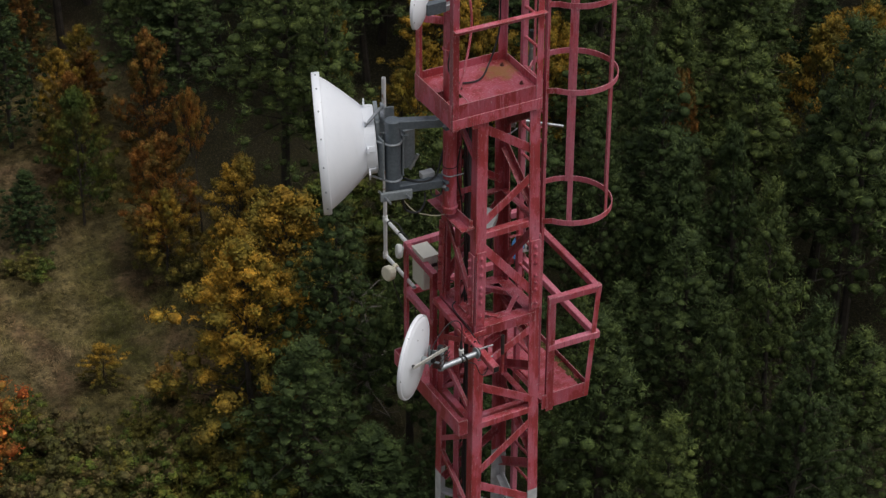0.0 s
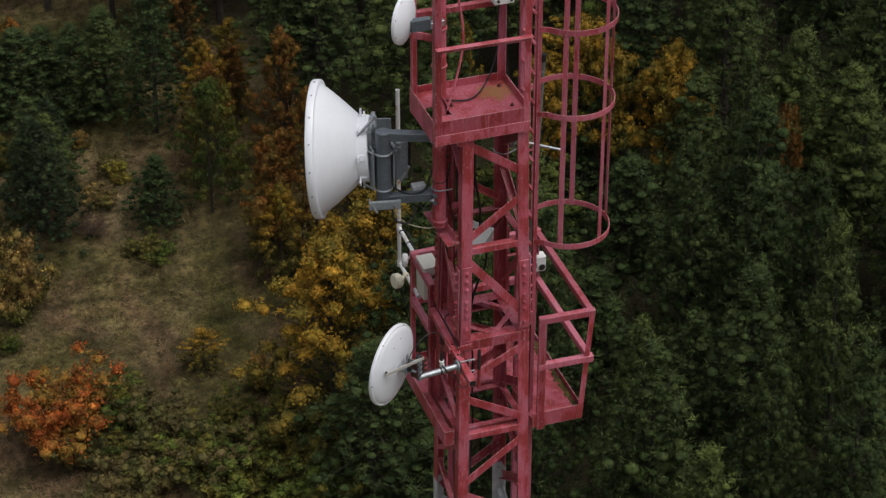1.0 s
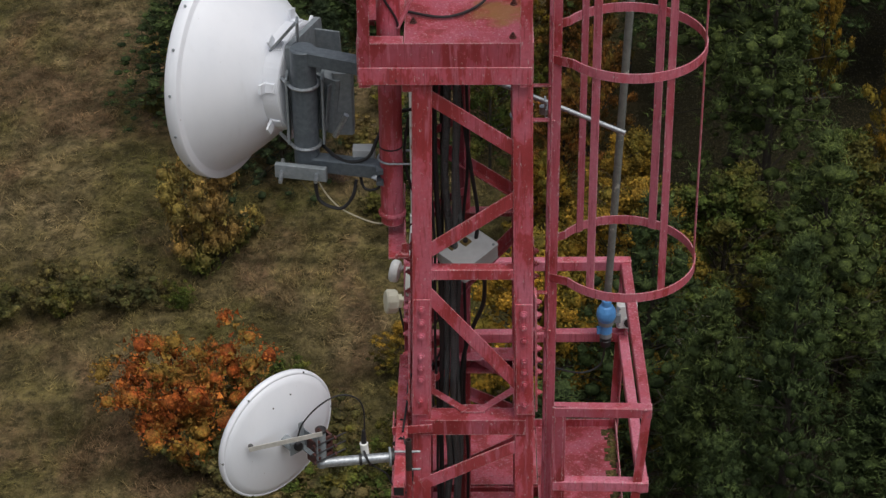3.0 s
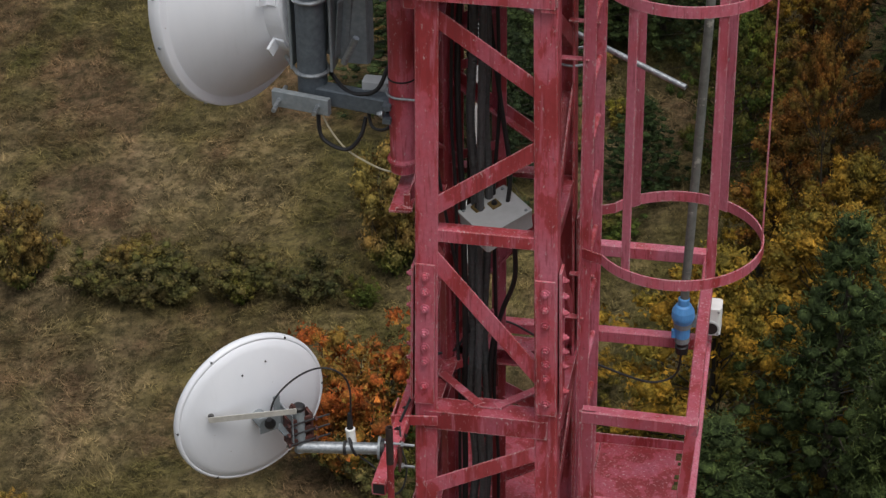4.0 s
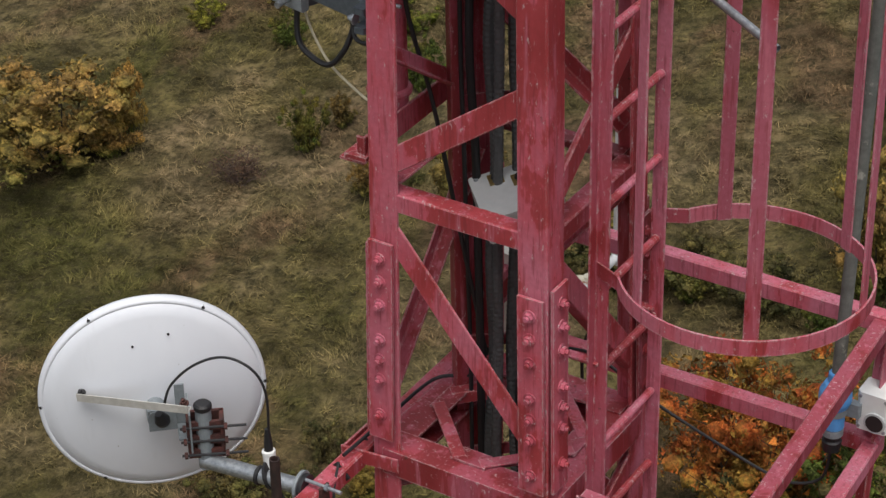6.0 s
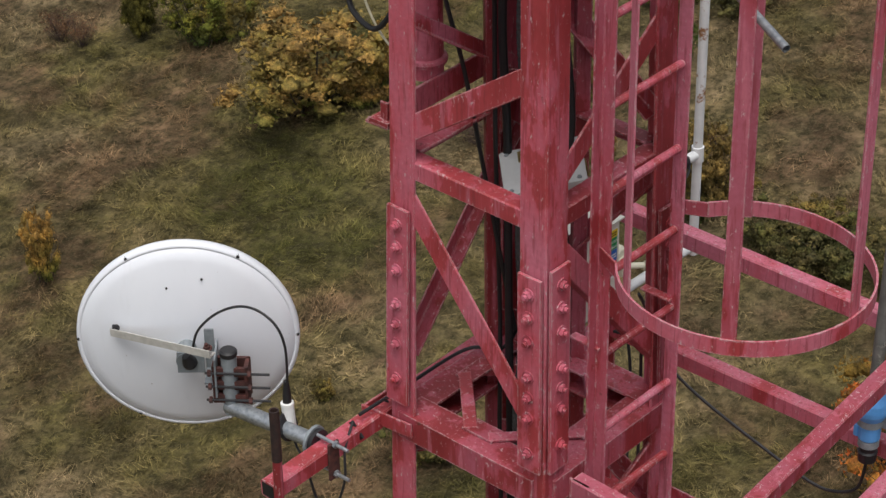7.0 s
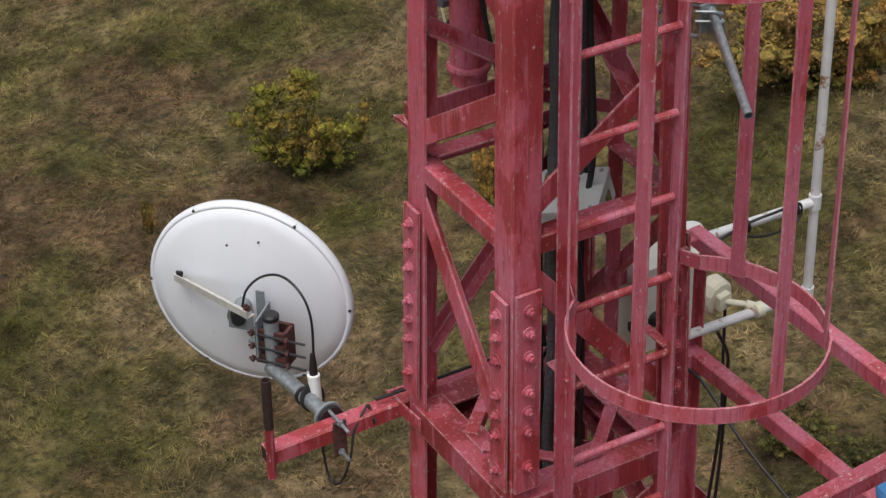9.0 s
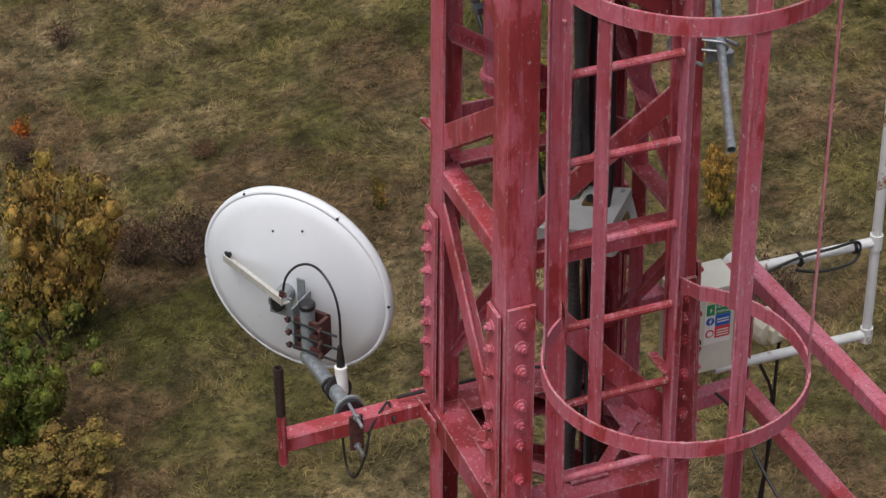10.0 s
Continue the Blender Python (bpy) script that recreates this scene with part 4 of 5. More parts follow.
bolt_sign = [(0.004, 0.012), (-0.006, -0.001), (-0.001, 0.0), (-0.004, -0.012), (0.006, 0.002), (0.001, 0.001)]
for zz in (0.219, 0.175):
    part("label", ([(CX + 0.0055, LY + 0.018 + a, zz + b) for a, b in bolt_sign], [tuple(range(6))]), M_LWHITE, door)
part("label", ([(CX + 0.0055, LY + 0.018 + a * 0.6, 0.254 + b * 0.6) for a, b in bolt_sign], [tuple(range(6))]), M_INK, door)


def words(text, y, zz, size, mat):
    c = bpy.data.curves.new("label_text", 'FONT')
    c.body, c.size, c.align_x = text, size, 'CENTER'
    c.extrude = 0.0002
    ob = new("label_text", c)
    deps = bpy.context.evaluated_depsgraph_get()
    me = bpy.data.meshes.new_from_object(ob.evaluated_get(deps))
    bpy.data.objects.remove(ob)
    for v in me.vertices:
        v.co = (CX + 0.005 + v.co.z, y + v.co.x, zz + v.co.y)
    me.materials.clear()
    me.materials.append(mat)
    o = new("label_text", me)
    o.parent = door
    return o


words("HLAVNÝ", LY + 0.063, 0.223, 0.0145, M_LWHITE)
words("VYPÍNAČ", LY + 0.063, 0.203, 0.0145, M_LWHITE)
for zz, mat in ((0.262, M_INK), (0.253, M_INK), (0.178, M_LWHITE), (0.168, M_LWHITE), (0.136, M_LWHITE), (0.126, M_LWHITE), (0.116, M_LWHITE)):
    label_patch(LY + 0.042, LY + 0.084, zz - 0.0022, zz + 0.0022, mat, 0.0045)

shift(cab, -0.008, -0.099, 0.088)

# ---- white pole with cross pipes, beige sensor and round lamp ----
pole = thing("white_pole", (-0.315, 1.262, -0.06), "white painted pole with rust stains on two cross pipes", "pole")
QX, QY = -0.315, 1.262
part("pole_pipe", pipe((QX, QY, -0.06), (QX, QY, 1.30), 0.0165, 0.003, 20), M_POLE, pole)
for zz in (0.345, -0.028):
    part("cross_pipe", pipe((QX - 0.01, 0.70 if zz < 0 else 0.80, zz), (QX, QY, zz), 0.017, 0.003, 18), M_POLE, pole)
    part("socket", lathe([(0.022, -0.028), (0.022, 0.028)], Matrix.Translation((QX, QY, zz)), 16), M_POLE, pole)
part("thin_rod", pipe((QX, QY, 1.30), (QX, QY, 1.72), 0.018, 0.003, 16), M_POLE, pole, "thin upper rod")
for y in (0.98, 1.18):
    part("cable_tie", lathe([(0.022, -0.005), (0.026, -0.003), (0.026, 0.003), (0.022, 0.005)], facing((QX, y, 0.345), 90, 0), 14), M_BLACK, pole)
part("cable", sweep([(-0.29, 0.84, 0.34), (-0.295, 0.96, 0.365), (-0.285, 1.08, 0.38), (-0.305, 1.19, 0.365), (-0.29, 1.17, 0.305), (-0.29, 1.05, 0.295), (-0.295, 0.96, 0.32)], 0.005), M_BLACK, pole)
sensor = thing("outdoor_sensor", (-0.34, 1.02, -0.05), "beige plastic sensor housing strapped to the lower cross pipe", "sensor")
SMT = Matrix.Translation((-0.440, 0.955, 0.004)) @ Matrix.Rotation(radians(-84), 4, 'Y') @ Matrix.Rotation(radians(12), 4, 'X')
part("housing", lathe([(0.02, -0.036), (0.058, -0.033), (0.066, -0.022), (0.068, 0.022), (0.060, 0.032), (0.02, 0.035)], SMT, 12), M_IVORY, sensor)
part("rear_block", box((0, 0.0, -0.046), (0.062, 0.056, 0.026), SMT, 0.006), M_IVORY, sensor)
part("neck", join(rod((-0.392, 0.965, 0.0), (-0.352, 1.03, -0.012), 0.011, 10), rod((-0.352, 1.03, -0.012), (-0.327, 1.06, -0.022), 0.017, 10)), M_IVORY, sensor)
part("strap", lathe([(0.0172, -0.02), (0.027, -0.016), (0.027, 0.016), (0.0172, 0.02)], facing((-0.322, 1.06, -0.028), 90, 0), 16), M_IVORY, sensor)
part("cable", sweep([(-0.40, 0.98, -0.03), (-0.37, 0.96, -0.20), (-0.31, 0.92, -0.45), (-0.26, 0.84, -0.795)], 0.006), M_BLACK, sensor)
lamp = thing("round_lamp", (-0.41, 0.815, 0.29), "white round outdoor lamp behind the railing corner", "lamp")
LMT = facing((-0.412, 0.818, 0.297), 165, 5)
part("housing", lathe([(0.025, -0.030), (0.056, -0.024), (0.062, -0.008), (0.062, 0.010), (0.054, 0.020), (0.02, 0.024)], LMT, 24), M_WHITE, lamp)
part("stem", rod((-0.385, 0.822, 0.297), (-0.33, 0.835, 0.34), 0.011, 10), M_WHITE, lamp)

# ---- rod antenna on its blue foot, beside a white socket box on the railing ----
rod_antenna = thing("rod_antenna", (0.74, 0.79, -0.2), "tall weathered grey rod antenna on a blue plastic foot", "antenna")
PP = Vector((0.729, 0.787, 0.072))
PM = Matrix.Translation(PP) @ Matrix.Scale(1.02, 4)
FOOT, TIP = PP + Vector((0.002, 0.001, 0.03)), Vector((0.797, 0.752, 2.08))
part("foot", lathe([(0.022, 0.055), (0.026, 0.05), (0.027, 0.02), (0.036, 0.014), (0.050, -0.012), (0.053, -0.035), (0.052, -0.05), (0.044, -0.07), (0.034, -0.085)], PM, 24), M_BLUE, rod_antenna, "blue domed plastic foot")
part("sleeve", lathe([(0.035, -0.085), (0.035, -0.15), (0.029, -0.158)], PM, 18), M_BLUE, rod_antenna)
part("lug", box((-0.038, -0.01, -0.135), (0.02, 0.02, 0.04), PM, 0.004), M_BLUE, rod_antenna)
part("collar", lathe([(0.032, -0.155), (0.034, -0.16), (0.034, -0.18), (0.027, -0.185)], PM, 18), M_GREYLT, rod_antenna)
part("connector", lathe([(0.026, -0.18), (0.026, -0.2), (0.032, -0.205), (0.028, -0.24), (0.010, -0.25)], PM, 16), M_BLACK, rod_antenna)
part("mast", rod(FOOT, TIP, 0.0205, 16), M_WEATHERED, rod_antenna, "grey fibreglass rod with peeling pale streaks")
part("cap", join(rod(TIP - Vector((0, 0, 0.02)), TIP + Vector((0.001, 0, 0.045)), 0.024, 16), rod(TIP + Vector((0.001, 0, 0.045)), TIP + Vector((0.001, 0, 0.052)), 0.015, 12)), M_DARK, rod_antenna, "dark end cap")
part("bracket", join(box((0.765, 0.81, -0.01), (0.09, 0.03, 0.05), None, 0.004), pipe(PP + Vector((0, 0, -0.10)), PP + Vector((0, 0, -0.06)), 0.042, 0.005)), M_GREYLT, rod_antenna)
part("cable", sweep([PP + Vector((0, 0, -0.25)), (0.71, 0.78, -0.29), (0.64, 0.76, -0.33), (0.55, 0.74, -0.32), (0.36, 0.70, -0.23), (0.15, 0.66, -0.12), (-0.05, 0.64, 0.0), (-0.17, 0.63, 0.0)], 0.0055), M_BLACK, rod_antenna)
socket = thing("socket_box", (0.845, 0.865, -0.082), "white plastic socket box on the railing post", "socket")
sb = part("housing", box((0.845, 0.865, -0.012), (0.11, 0.10, 0.14), Matrix.Identity(4), 0.012), M_WHITE, socket)
part("opening", join(rod((0.858, 0.816, -0.042), (0.858, 0.806, -0.042), 0.03, 18)), M_INK, sb, "round dark socket opening")
part("lid_rim", lathe([(0.031, 0.0), (0.037, 0.0), (0.037, 0.008), (0.031, 0.008)], facing((0.858, 0.8155, -0.042), -90, 0), 20), M_BOX, sb)
part("screw", join(*[rod((x, 0.816, z), (x, 0.812, z), 0.006, 8) for x in (0.803, 0.888) for z in (-0.07, 0.045)]), M_GALV, sb)

# ---- galvanised pipe clamped across the rear leg ----
cross = thing("galvanised_pipe", (0.3, 0.3, 1.55), "galvanised steel pipe clamped across the tower's rear leg", "pipe")
E0, E1 = Vector((0.744, 0.134, 1.554)), Vector((-0.245, 0.526, 1.785))
part("pipe", pipe(E0, E1, 0.0122, 0.002, 20), M_GALV, cross)
mid = E0 + (E1 - E0) * 0.36
part("clamp_plate", box(mid + Vector((-0.028, 0.0, -0.015)), (0.010, 0.055, 0.085), None, 0.003), M_GALV, cross)
part("u_clamp", u_bolt(mid, E1 - E0, 0.017, 0.0045, 0.05, (-0.4, -0.6, 0)), M_GALV, cross)
part("u_clamp", u_bolt((half(1.6) - 0.02, half(1.6) - 0.02, 1.58), (0, 0, 1), 0.075, 0.006, 0.08, (0.6, 0.3, 0)), M_GALV, cross)
part("wedge", box(mid + Vector((-0.03, 0.03, -0.05)), (0.05, 0.035, 0.04), None, 0.008), M_GALV, cross)

# ---- cables ----
cx, cy = -0.115, 0.115
hoses = [(-0.01, -0.01, 0.018, M_HOSE), (0.045, 0.035, 0.017, M_HOSE), (-0.05, -0.035, 0.013, M_BLACK), (0.030, -0.030, 0.015, M_HOSE), (-0.02, 0.03, 0.009, M_BLACK), (0.085, 0.04, 0.008, M_BLACK), (-0.075, -0.055, 0.007, M_BLACK)]
for i, (dx, dy, rr, mat) in enumerate(hoses):
    pts = []
    zz = 2.05
    rnd = random.Random(20 + i)
    while zz > -5:
        pts.append((cx + dx + rnd.uniform(-0.014, 0.014), cy + dy + rnd.uniform(-0.014, 0.014), zz))
        zz -= 0.35
    pts.append((cx + dx, cy + dy, GROUND))
    ribbed = mat is M_HOSE
    tagged(part("cable", sweep(pts, rr, 10, 40 if ribbed else 6, 0.10 if ribbed else 0.0), mat), "dark corrugated conduit running down the cable tray" if ribbed else "black cable running down the cable tray", "cable", "cables on the tray")
loose = [
    ([(-0.30, -0.05, 1.75), (-0.32, -0.03, 1.5), (-0.26, 0.0, 1.2), (-0.22, 0.03, 0.9), (-0.17, 0.06, 0.55), (-0.14, 0.09, 0.3)], 0.007, M_BLACK, "black cable slung inside the tower"),
    ([(0.02, 0.13, 0.93), (0.03, 0.14, 1.1), (-0.01, 0.15, 1.4), (-0.06, 0.16, 1.8), (-0.08, 0.16, 2.1)], 0.010, M_BLACK, "black cable rising from the cable box"),
    ([(0.06, 0.06, 0.84), (0.06, 0.09, 0.6), (0.0, 0.12, 0.4), (-0.05, 0.13, 0.15), (-0.06, 0.14, -0.4)], 0.011, M_BLACK, "black cable hanging from the cable box"),
    ([(-0.75, 0.08, 1.40), (-0.74, 0.07, 1.31), (-0.66, 0.05, 1.20), (-0.56, 0.03, 1.145), (-0.45, 0.0, 1.125), (-0.34, 0.02, 1.13)], 0.004, M_CREAM, "thin cream cable sagging below the dish mount"),
    ([(-0.76, 0.05, 1.34), (-0.74, 0.03, 1.24), (-0.64, 0.02, 1.20), (-0.58, 0.03, 1.26), (-0.56, 0.06, 1.34)], 0.009, M_BLACK, "black cable looped below the dish mount"),
    ([(-0.74, 0.18, 1.48), (-0.62, 0.04, 1.46), (-0.50, 0.0, 1.50), (-0.44, 0.02, 1.62), (-0.36, 0.08, 1.70), (-0.2, 0.1, 1.72)], 0.009, M_BLACK, "black cable from the radio unit into the tower"),
    ([(-0.54, 0.02, 1.40), (-0.52, 0.0, 1.33), (-0.46, -0.01, 1.33), (-0.42, 0.02, 1.38)], 0.007, M_BLACK, "small black cable loop at the mast"),
    ([(-0.40, -0.10, 3.2), (-0.42, -0.10, 2.7), (-0.44, -0.10, 2.5), (-0.35, -0.08, 2.3), (-0.34, -0.07, 2.24)], 0.006, M_BLACK, "thin black cable along the mast pipe"),
    ([(-0.34, -0.07, 2.24), (-0.26, -0.03, 2.42), (-0.16, 0.05, 2.75), (-0.18, 0.1, 3.1), (-0.26, 0.12, 3.4)], 0.010, M_RED, "red painted cable rising above the platform"),
    ([(-0.345, -0.40, 0.15), (-0.33, -0.2, 0.16), (-0.31, 0.05, 0.17), (-0.2, 0.1, 0.2), (-0.15, 0.12, 0.3)], 0.006, M_BLACK, "black cable along the carrier tube"),
    ([(-0.20, 0.80, 0.05), (-0.19, 0.84, -0.05), (-0.24, 0.88, -0.2), (-0.22, 0.86, -0.5), (-0.2, 0.82, -0.8)], 0.006, M_BLACK, "thin black cable hanging beside the cabinet"),
]
for pts, rr, mat, text in loose:
    tagged(part("cable", sweep(pts, rr, 8, 8), mat), text, "cable", "loose cables")
for y in (-0.42, -0.27):
    tagged(part("cable_tie", lathe([(0.036, -0.005), (0.045, -0.003), (0.045, 0.003), (0.036, 0.005)], facing((-0.355, y, 0.09), 90, 1), 4), M_BLACK), "black cable tie round the red carrier tube", "cable tie")

# ---- ground: one sheet out to the horizon ----
core_x = [-30 + 0.25 * i for i in range(225)]
core_y = [-12 + 0.25 * i for i in range(193)]


def stretch_out(vals):
    lo, hi = vals[0], vals[-1]
    steps = [8, 25, 70, 180, 420, 900, 1700]
    return [lo - s for s in steps[::-1]] + vals + [hi + s for s in steps]


def rise(x, y):
    """The hillside, which climbs gently to the north and east, and its small swells."""
    slope = 0.13 * min(max(y, -5), 40) + 0.11 * min(max(x, -40), 30)
    return slope + 0.10 * noise.noise((x * 0.24, y * 0.24, 3.0)) + 0.05 * noise.noise((x * 0.9, y * 0.9, 7.0)) + 0.045 * noise.noise((x * 2.4, y * 2.4, 2.0))


gx, gy = stretch_out(core_x), stretch_out(core_y)
gv = [(x, y, GROUND + rise(x, y)) for y in gy for x in gx]
gw = len(gx)
gf = [(j * gw + i, j * gw + i + 1, (j + 1) * gw + i + 1, (j + 1) * gw + i) for j in range(len(gy) - 1) for i in range(gw - 1)]
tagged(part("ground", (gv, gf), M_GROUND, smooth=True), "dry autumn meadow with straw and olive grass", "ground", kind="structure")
tagged(part("tower_footing", box((0, 0, GROUND + 0.1), (2.4, 2.4, 0.7), None, 0.03), M_WHITE_STEEL), "pale concrete footing under the tower", "footing", kind="structure")

# ---- trees ----


ball = bmesh.new()
bmesh.ops.create_icosphere(ball, subdivisions=1, radius=1.0)
LUMP_V = np.array([tuple(q.co) for q in ball.verts])
LUMP_F = np.array([[q.index for q in f.verts] for f in ball.faces])
ball.free()


def leaves_mesh(name, pos, out, face, length, width, rng, mat, spread=0.6, grow=1.0, cores=None):
    """Many small leaves at pos, each pointing roughly along out with its flat side towards face.
    cores: middles and sizes of the dense lumps that the leaves grow on."""
    n = len(pos)
    nrm = face + rng.normal(0, spread, (n, 3))
    nrm /= np.linalg.norm(nrm, axis=1)[:, None] + 1e-9
    d = out + rng.normal(0, 0.5, (n, 3))
    d -= nrm * (0.85 * np.sum(d * nrm, axis=1))[:, None]
    d /= np.linalg.norm(d, axis=1)[:, None] + 1e-9
    s = np.cross(d, nrm)
    s /= np.linalg.norm(s, axis=1)[:, None] + 1e-9
    ln = (grow * length * rng.uniform(0.6, 1.3, n))[:, None]
    wd = (grow * width * rng.uniform(0.7, 1.2, n))[:, None]
    v = np.stack([pos - s * wd, pos + s * wd, pos + d * ln], 1).reshape(-1, 3)
    loops = np.arange(len(v), dtype=np.int32)
    if cores is not None:
        mid, size = cores
        m = len(mid)
        lump = LUMP_V[None] * (size[:, None, None] * rng.uniform(0.72, 1.12, (m, len(LUMP_V), 1))) * np.array([1.0, 1.0, 0.8])
        faces = LUMP_F[None] + (np.arange(m) * len(LUMP_V))[:, None, None]
        loops = np.concatenate([loops, (faces + len(v)).astype(np.int32).ravel()])
        v = np.concatenate([v, (lump + mid[:, None]).reshape(-1, 3)])
    starts = np.arange(0, len(loops), 3, dtype=np.int32)
    me = bpy.data.meshes.new(name)
    me.vertices.add(len(v))
    me.vertices.foreach_set("co", v.astype(np.float32).ravel())
    me.loops.add(len(loops))
    me.loops.foreach_set("vertex_index", loops)
    me.polygons.add(len(starts))
    me.polygons.foreach_set("loop_start", starts)
    me.polygons.foreach_set("use_smooth", np.arange(len(starts)) >= n)
    me.update(calc_edges=True)
    me.validate()
    me.materials.append(mat)
    return me


def limb(p0, p1, r0, r1, n=6):
    d, s, u = axes(p0, p1)
    vs = [Vector(p) + s * (a * r) + u * (b * r) for p, r in ((p0, r0), (p1, r1)) for a, b in circle(1.0, n)]
    return vs, [(i, (i + 1) % n, n + (i + 1) % n, n + i) for i in range(n)] + [tuple(range(n - 1, -1, -1)), tuple(range(n, 2 * n))]


def tree_of(name, label, seed, height, radius, mat, style, lo=0.12):
    """A tree at the origin: tapered trunk with limbs, and a crown of many leaves in uneven clumps."""
    rng = np.random.default_rng(seed)
    rnd = random.Random(seed)
    e = thing(name, (0, 0, 0), label, "bush" if style in ("bush", "bare") else "tree")
    wood, centres, sizes, many, grow = [], [], [], [], []

    def clump(at, size, count, leaf=1.0):
        centres.append(tuple(at))
        sizes.append(size)
        many.append(count)
        grow.append(leaf)

    if style in ("pine", "wood_pine", "spruce"):
        pine = style != "spruce"
        low = {"pine": 0.12, "wood_pine": 0.40, "spruce": 0.08}[style]
        lean = Vector((rnd.uniform(-.25, .25), rnd.uniform(-.25, .25), height)) if pine else Vector((0, 0, height))
        wood.append(limb((0, 0, -0.3), lean * 0.55, 0.13, 0.08, 8))
        wood.append(limb(lean * 0.55, lean * 0.97, 0.08, 0.015, 8))
        whorls = {"pine": 14, "wood_pine": 10, "spruce": 17}[style]
        for w in range(whorls):
            z = low + (0.985 - low) * (w / (whorls - 1)) ** 0.9
            prof = min(1.0, (1.03 - z) / (0.66 if pine else 0.88)) ** (0.85 if pine else 0.8)
            na = 7 if z < 0.66 else 6 if z < 0.85 else 4
            for i in range(na):
                ang = 6.283 * (i + rnd.uniform(-.3, .3)) / na + w * 0.9
                rr = radius * prof * rnd.uniform(0.60, 1.18)
                base = lean * (z - 0.02)
                up = rnd.uniform(0.10, 0.50) if pine else -0.10 * rr
                tip = lean * z + Vector((math.cos(ang) * rr, math.sin(ang) * rr, up))
                if rr > 0.5:
                    wood.append(limb(base, base.lerp(tip, 0.85), 0.026, 0.008, 3))
                sc = (0.25 if pine else 0.21) * rnd.uniform(0.6, 1.35)
                clump(tip, sc, 56)
                side = Vector((-math.sin(ang), math.cos(ang), 0)) * (0.10 + 0.24 * rr)
                mid = base.lerp(tip, 0.70)
                for turn in (-1, 1):
                    clump(mid + side * (turn * rnd.uniform(0.7, 1.2)) + Vector((0, 0, rnd.uniform(-.12, .22))), sc * rnd.uniform(0.7, 1.2), 32)
                if rr > 0.7:
                    clump(base.lerp(tip, 0.42) + Vector((0, 0, 0.1)), sc * 1.25, 10)
        for i in range(3):
            clump(lean * (0.975 + 0.02 * i), 0.15 - 0.03 * i, 24)
        ln, wd, rag = (0.150, 0.0130, 0.50) if pine else (0.14, 0.0130, 0.5)
    elif style == "bare":
        for i in range(26):
            a, q = i * 2.39996, rnd.uniform(0.35, 1.0)
            tip = Vector((math.cos(a) * radius * q, math.sin(a) * radius * q, height * rnd.uniform(0.7, 1.05) * (1.15 - 0.45 * q)))
            wood.append(limb((rnd.uniform(-.08, .08), rnd.uniform(-.08, .08), -0.1), tip * 0.55, 0.018, 0.010, 4))
            wood.append(limb(tip * 0.55, tip, 0.010, 0.004, 3))
            for j in range(7):
                p0 = tip * rnd.uniform(0.4, 0.95)
                p1 = p0 + Vector((rnd.uniform(-.3, .3), rnd.uniform(-.3, .3), rnd.uniform(0.05, .35))) * radius
                wood.append(limb(p0, p1, 0.006, 0.003, 3))
                clump(p1, 0.14, 9)
        ln, wd, rag = 0.07, 0.022, 0.7
    else:
        bush = style == "bush"
        off = rnd.uniform(0, 50)
        if bush:
            stems = 13
            keen = 0.72 if mat is M_LEAF_FLAME else 1.0
            for i in range(stems):
                a = i * 2.39996 + rnd.uniform(-.3, .3)
                q = math.sqrt((i + 0.6) / stems)
                lean = radius * q * rnd.uniform(0.72, 1.12)
                top = Vector((math.cos(a) * lean, math.sin(a) * lean, height * rnd.uniform(0.62, 1.12) * (1.08 - 0.42 * q * q)))
                foot = Vector((top.x * 0.12, top.y * 0.12, -0.15))
                knee = foot.lerp(top, 0.5) + Vector((top.x, top.y, 0)) * 0.08
                wood.append(limb(foot, knee, 0.024, 0.014, 5))
                wood.append(limb(knee, top, 0.014, 0.004, 4))
                for j in range(9):
                    f = rnd.uniform(0.18, 1.0) if j else 1.05
                    at = foot.lerp(knee, f * 2) if f < 0.5 else knee.lerp(top, f * 2 - 1)
                    way = Vector((rnd.gauss(0, 1), rnd.gauss(0, 1), rnd.uniform(0.1, 1.2))) * (0.15 * radius)
                    wood.append(limb(at, at + way, 0.006, 0.002, 3))
                    clump(at + way, rnd.uniform(0.13, 0.27), int((44 if f > 0.45 else 30) / keen ** 2), keen)
                    clump(at + way * 0.4, 0.22, 8, 1.5)
            ln, wd, rag = 0.072, 0.026, 0.55
        else:
            nl = 84 if lo < 0.5 else 40
            wood.append(limb((0, 0, -0.3), (0.05, 0.02, height * 0.5), 0.020 * height ** 0.8, 0.06, 8))
            wood.append(limb((0.05, 0.02, height * 0.5), (0, 0, height * 0.9), 0.05, 0.012, 6))
            for i in range(nl):
                f = (i + 0.5) / nl
                z = lo + (1 - lo) * f
                ang = i * 2.39996 + rnd.uniform(-.5, .5)
                ca, sa = math.cos(ang), math.sin(ang)
                prof = math.sin(math.pi * min(1, (0.30 + 0.70 * f) ** 0.95)) ** 0.7
                lump = 1.0 + 0.95 * noise.noise((ca * 1.6 + off, sa * 1.6, z * height * 0.8))
                rr = radius * prof * lump * rnd.uniform(0.72, 1.15)
                tip = Vector((ca * rr, sa * rr, height * z + 0.12 * rr))
                wood.append(limb((tip.x * 0.15, tip.y * 0.15, tip.z * 0.80), tip, 0.018, 0.005, 3))
                sc = rnd.uniform(0.16, 0.34)
                clump(tip, sc, 96)
                clump((tip.x * 0.80, tip.y * 0.80, tip.z * 0.97), sc * 1.1, 34, 1.2)
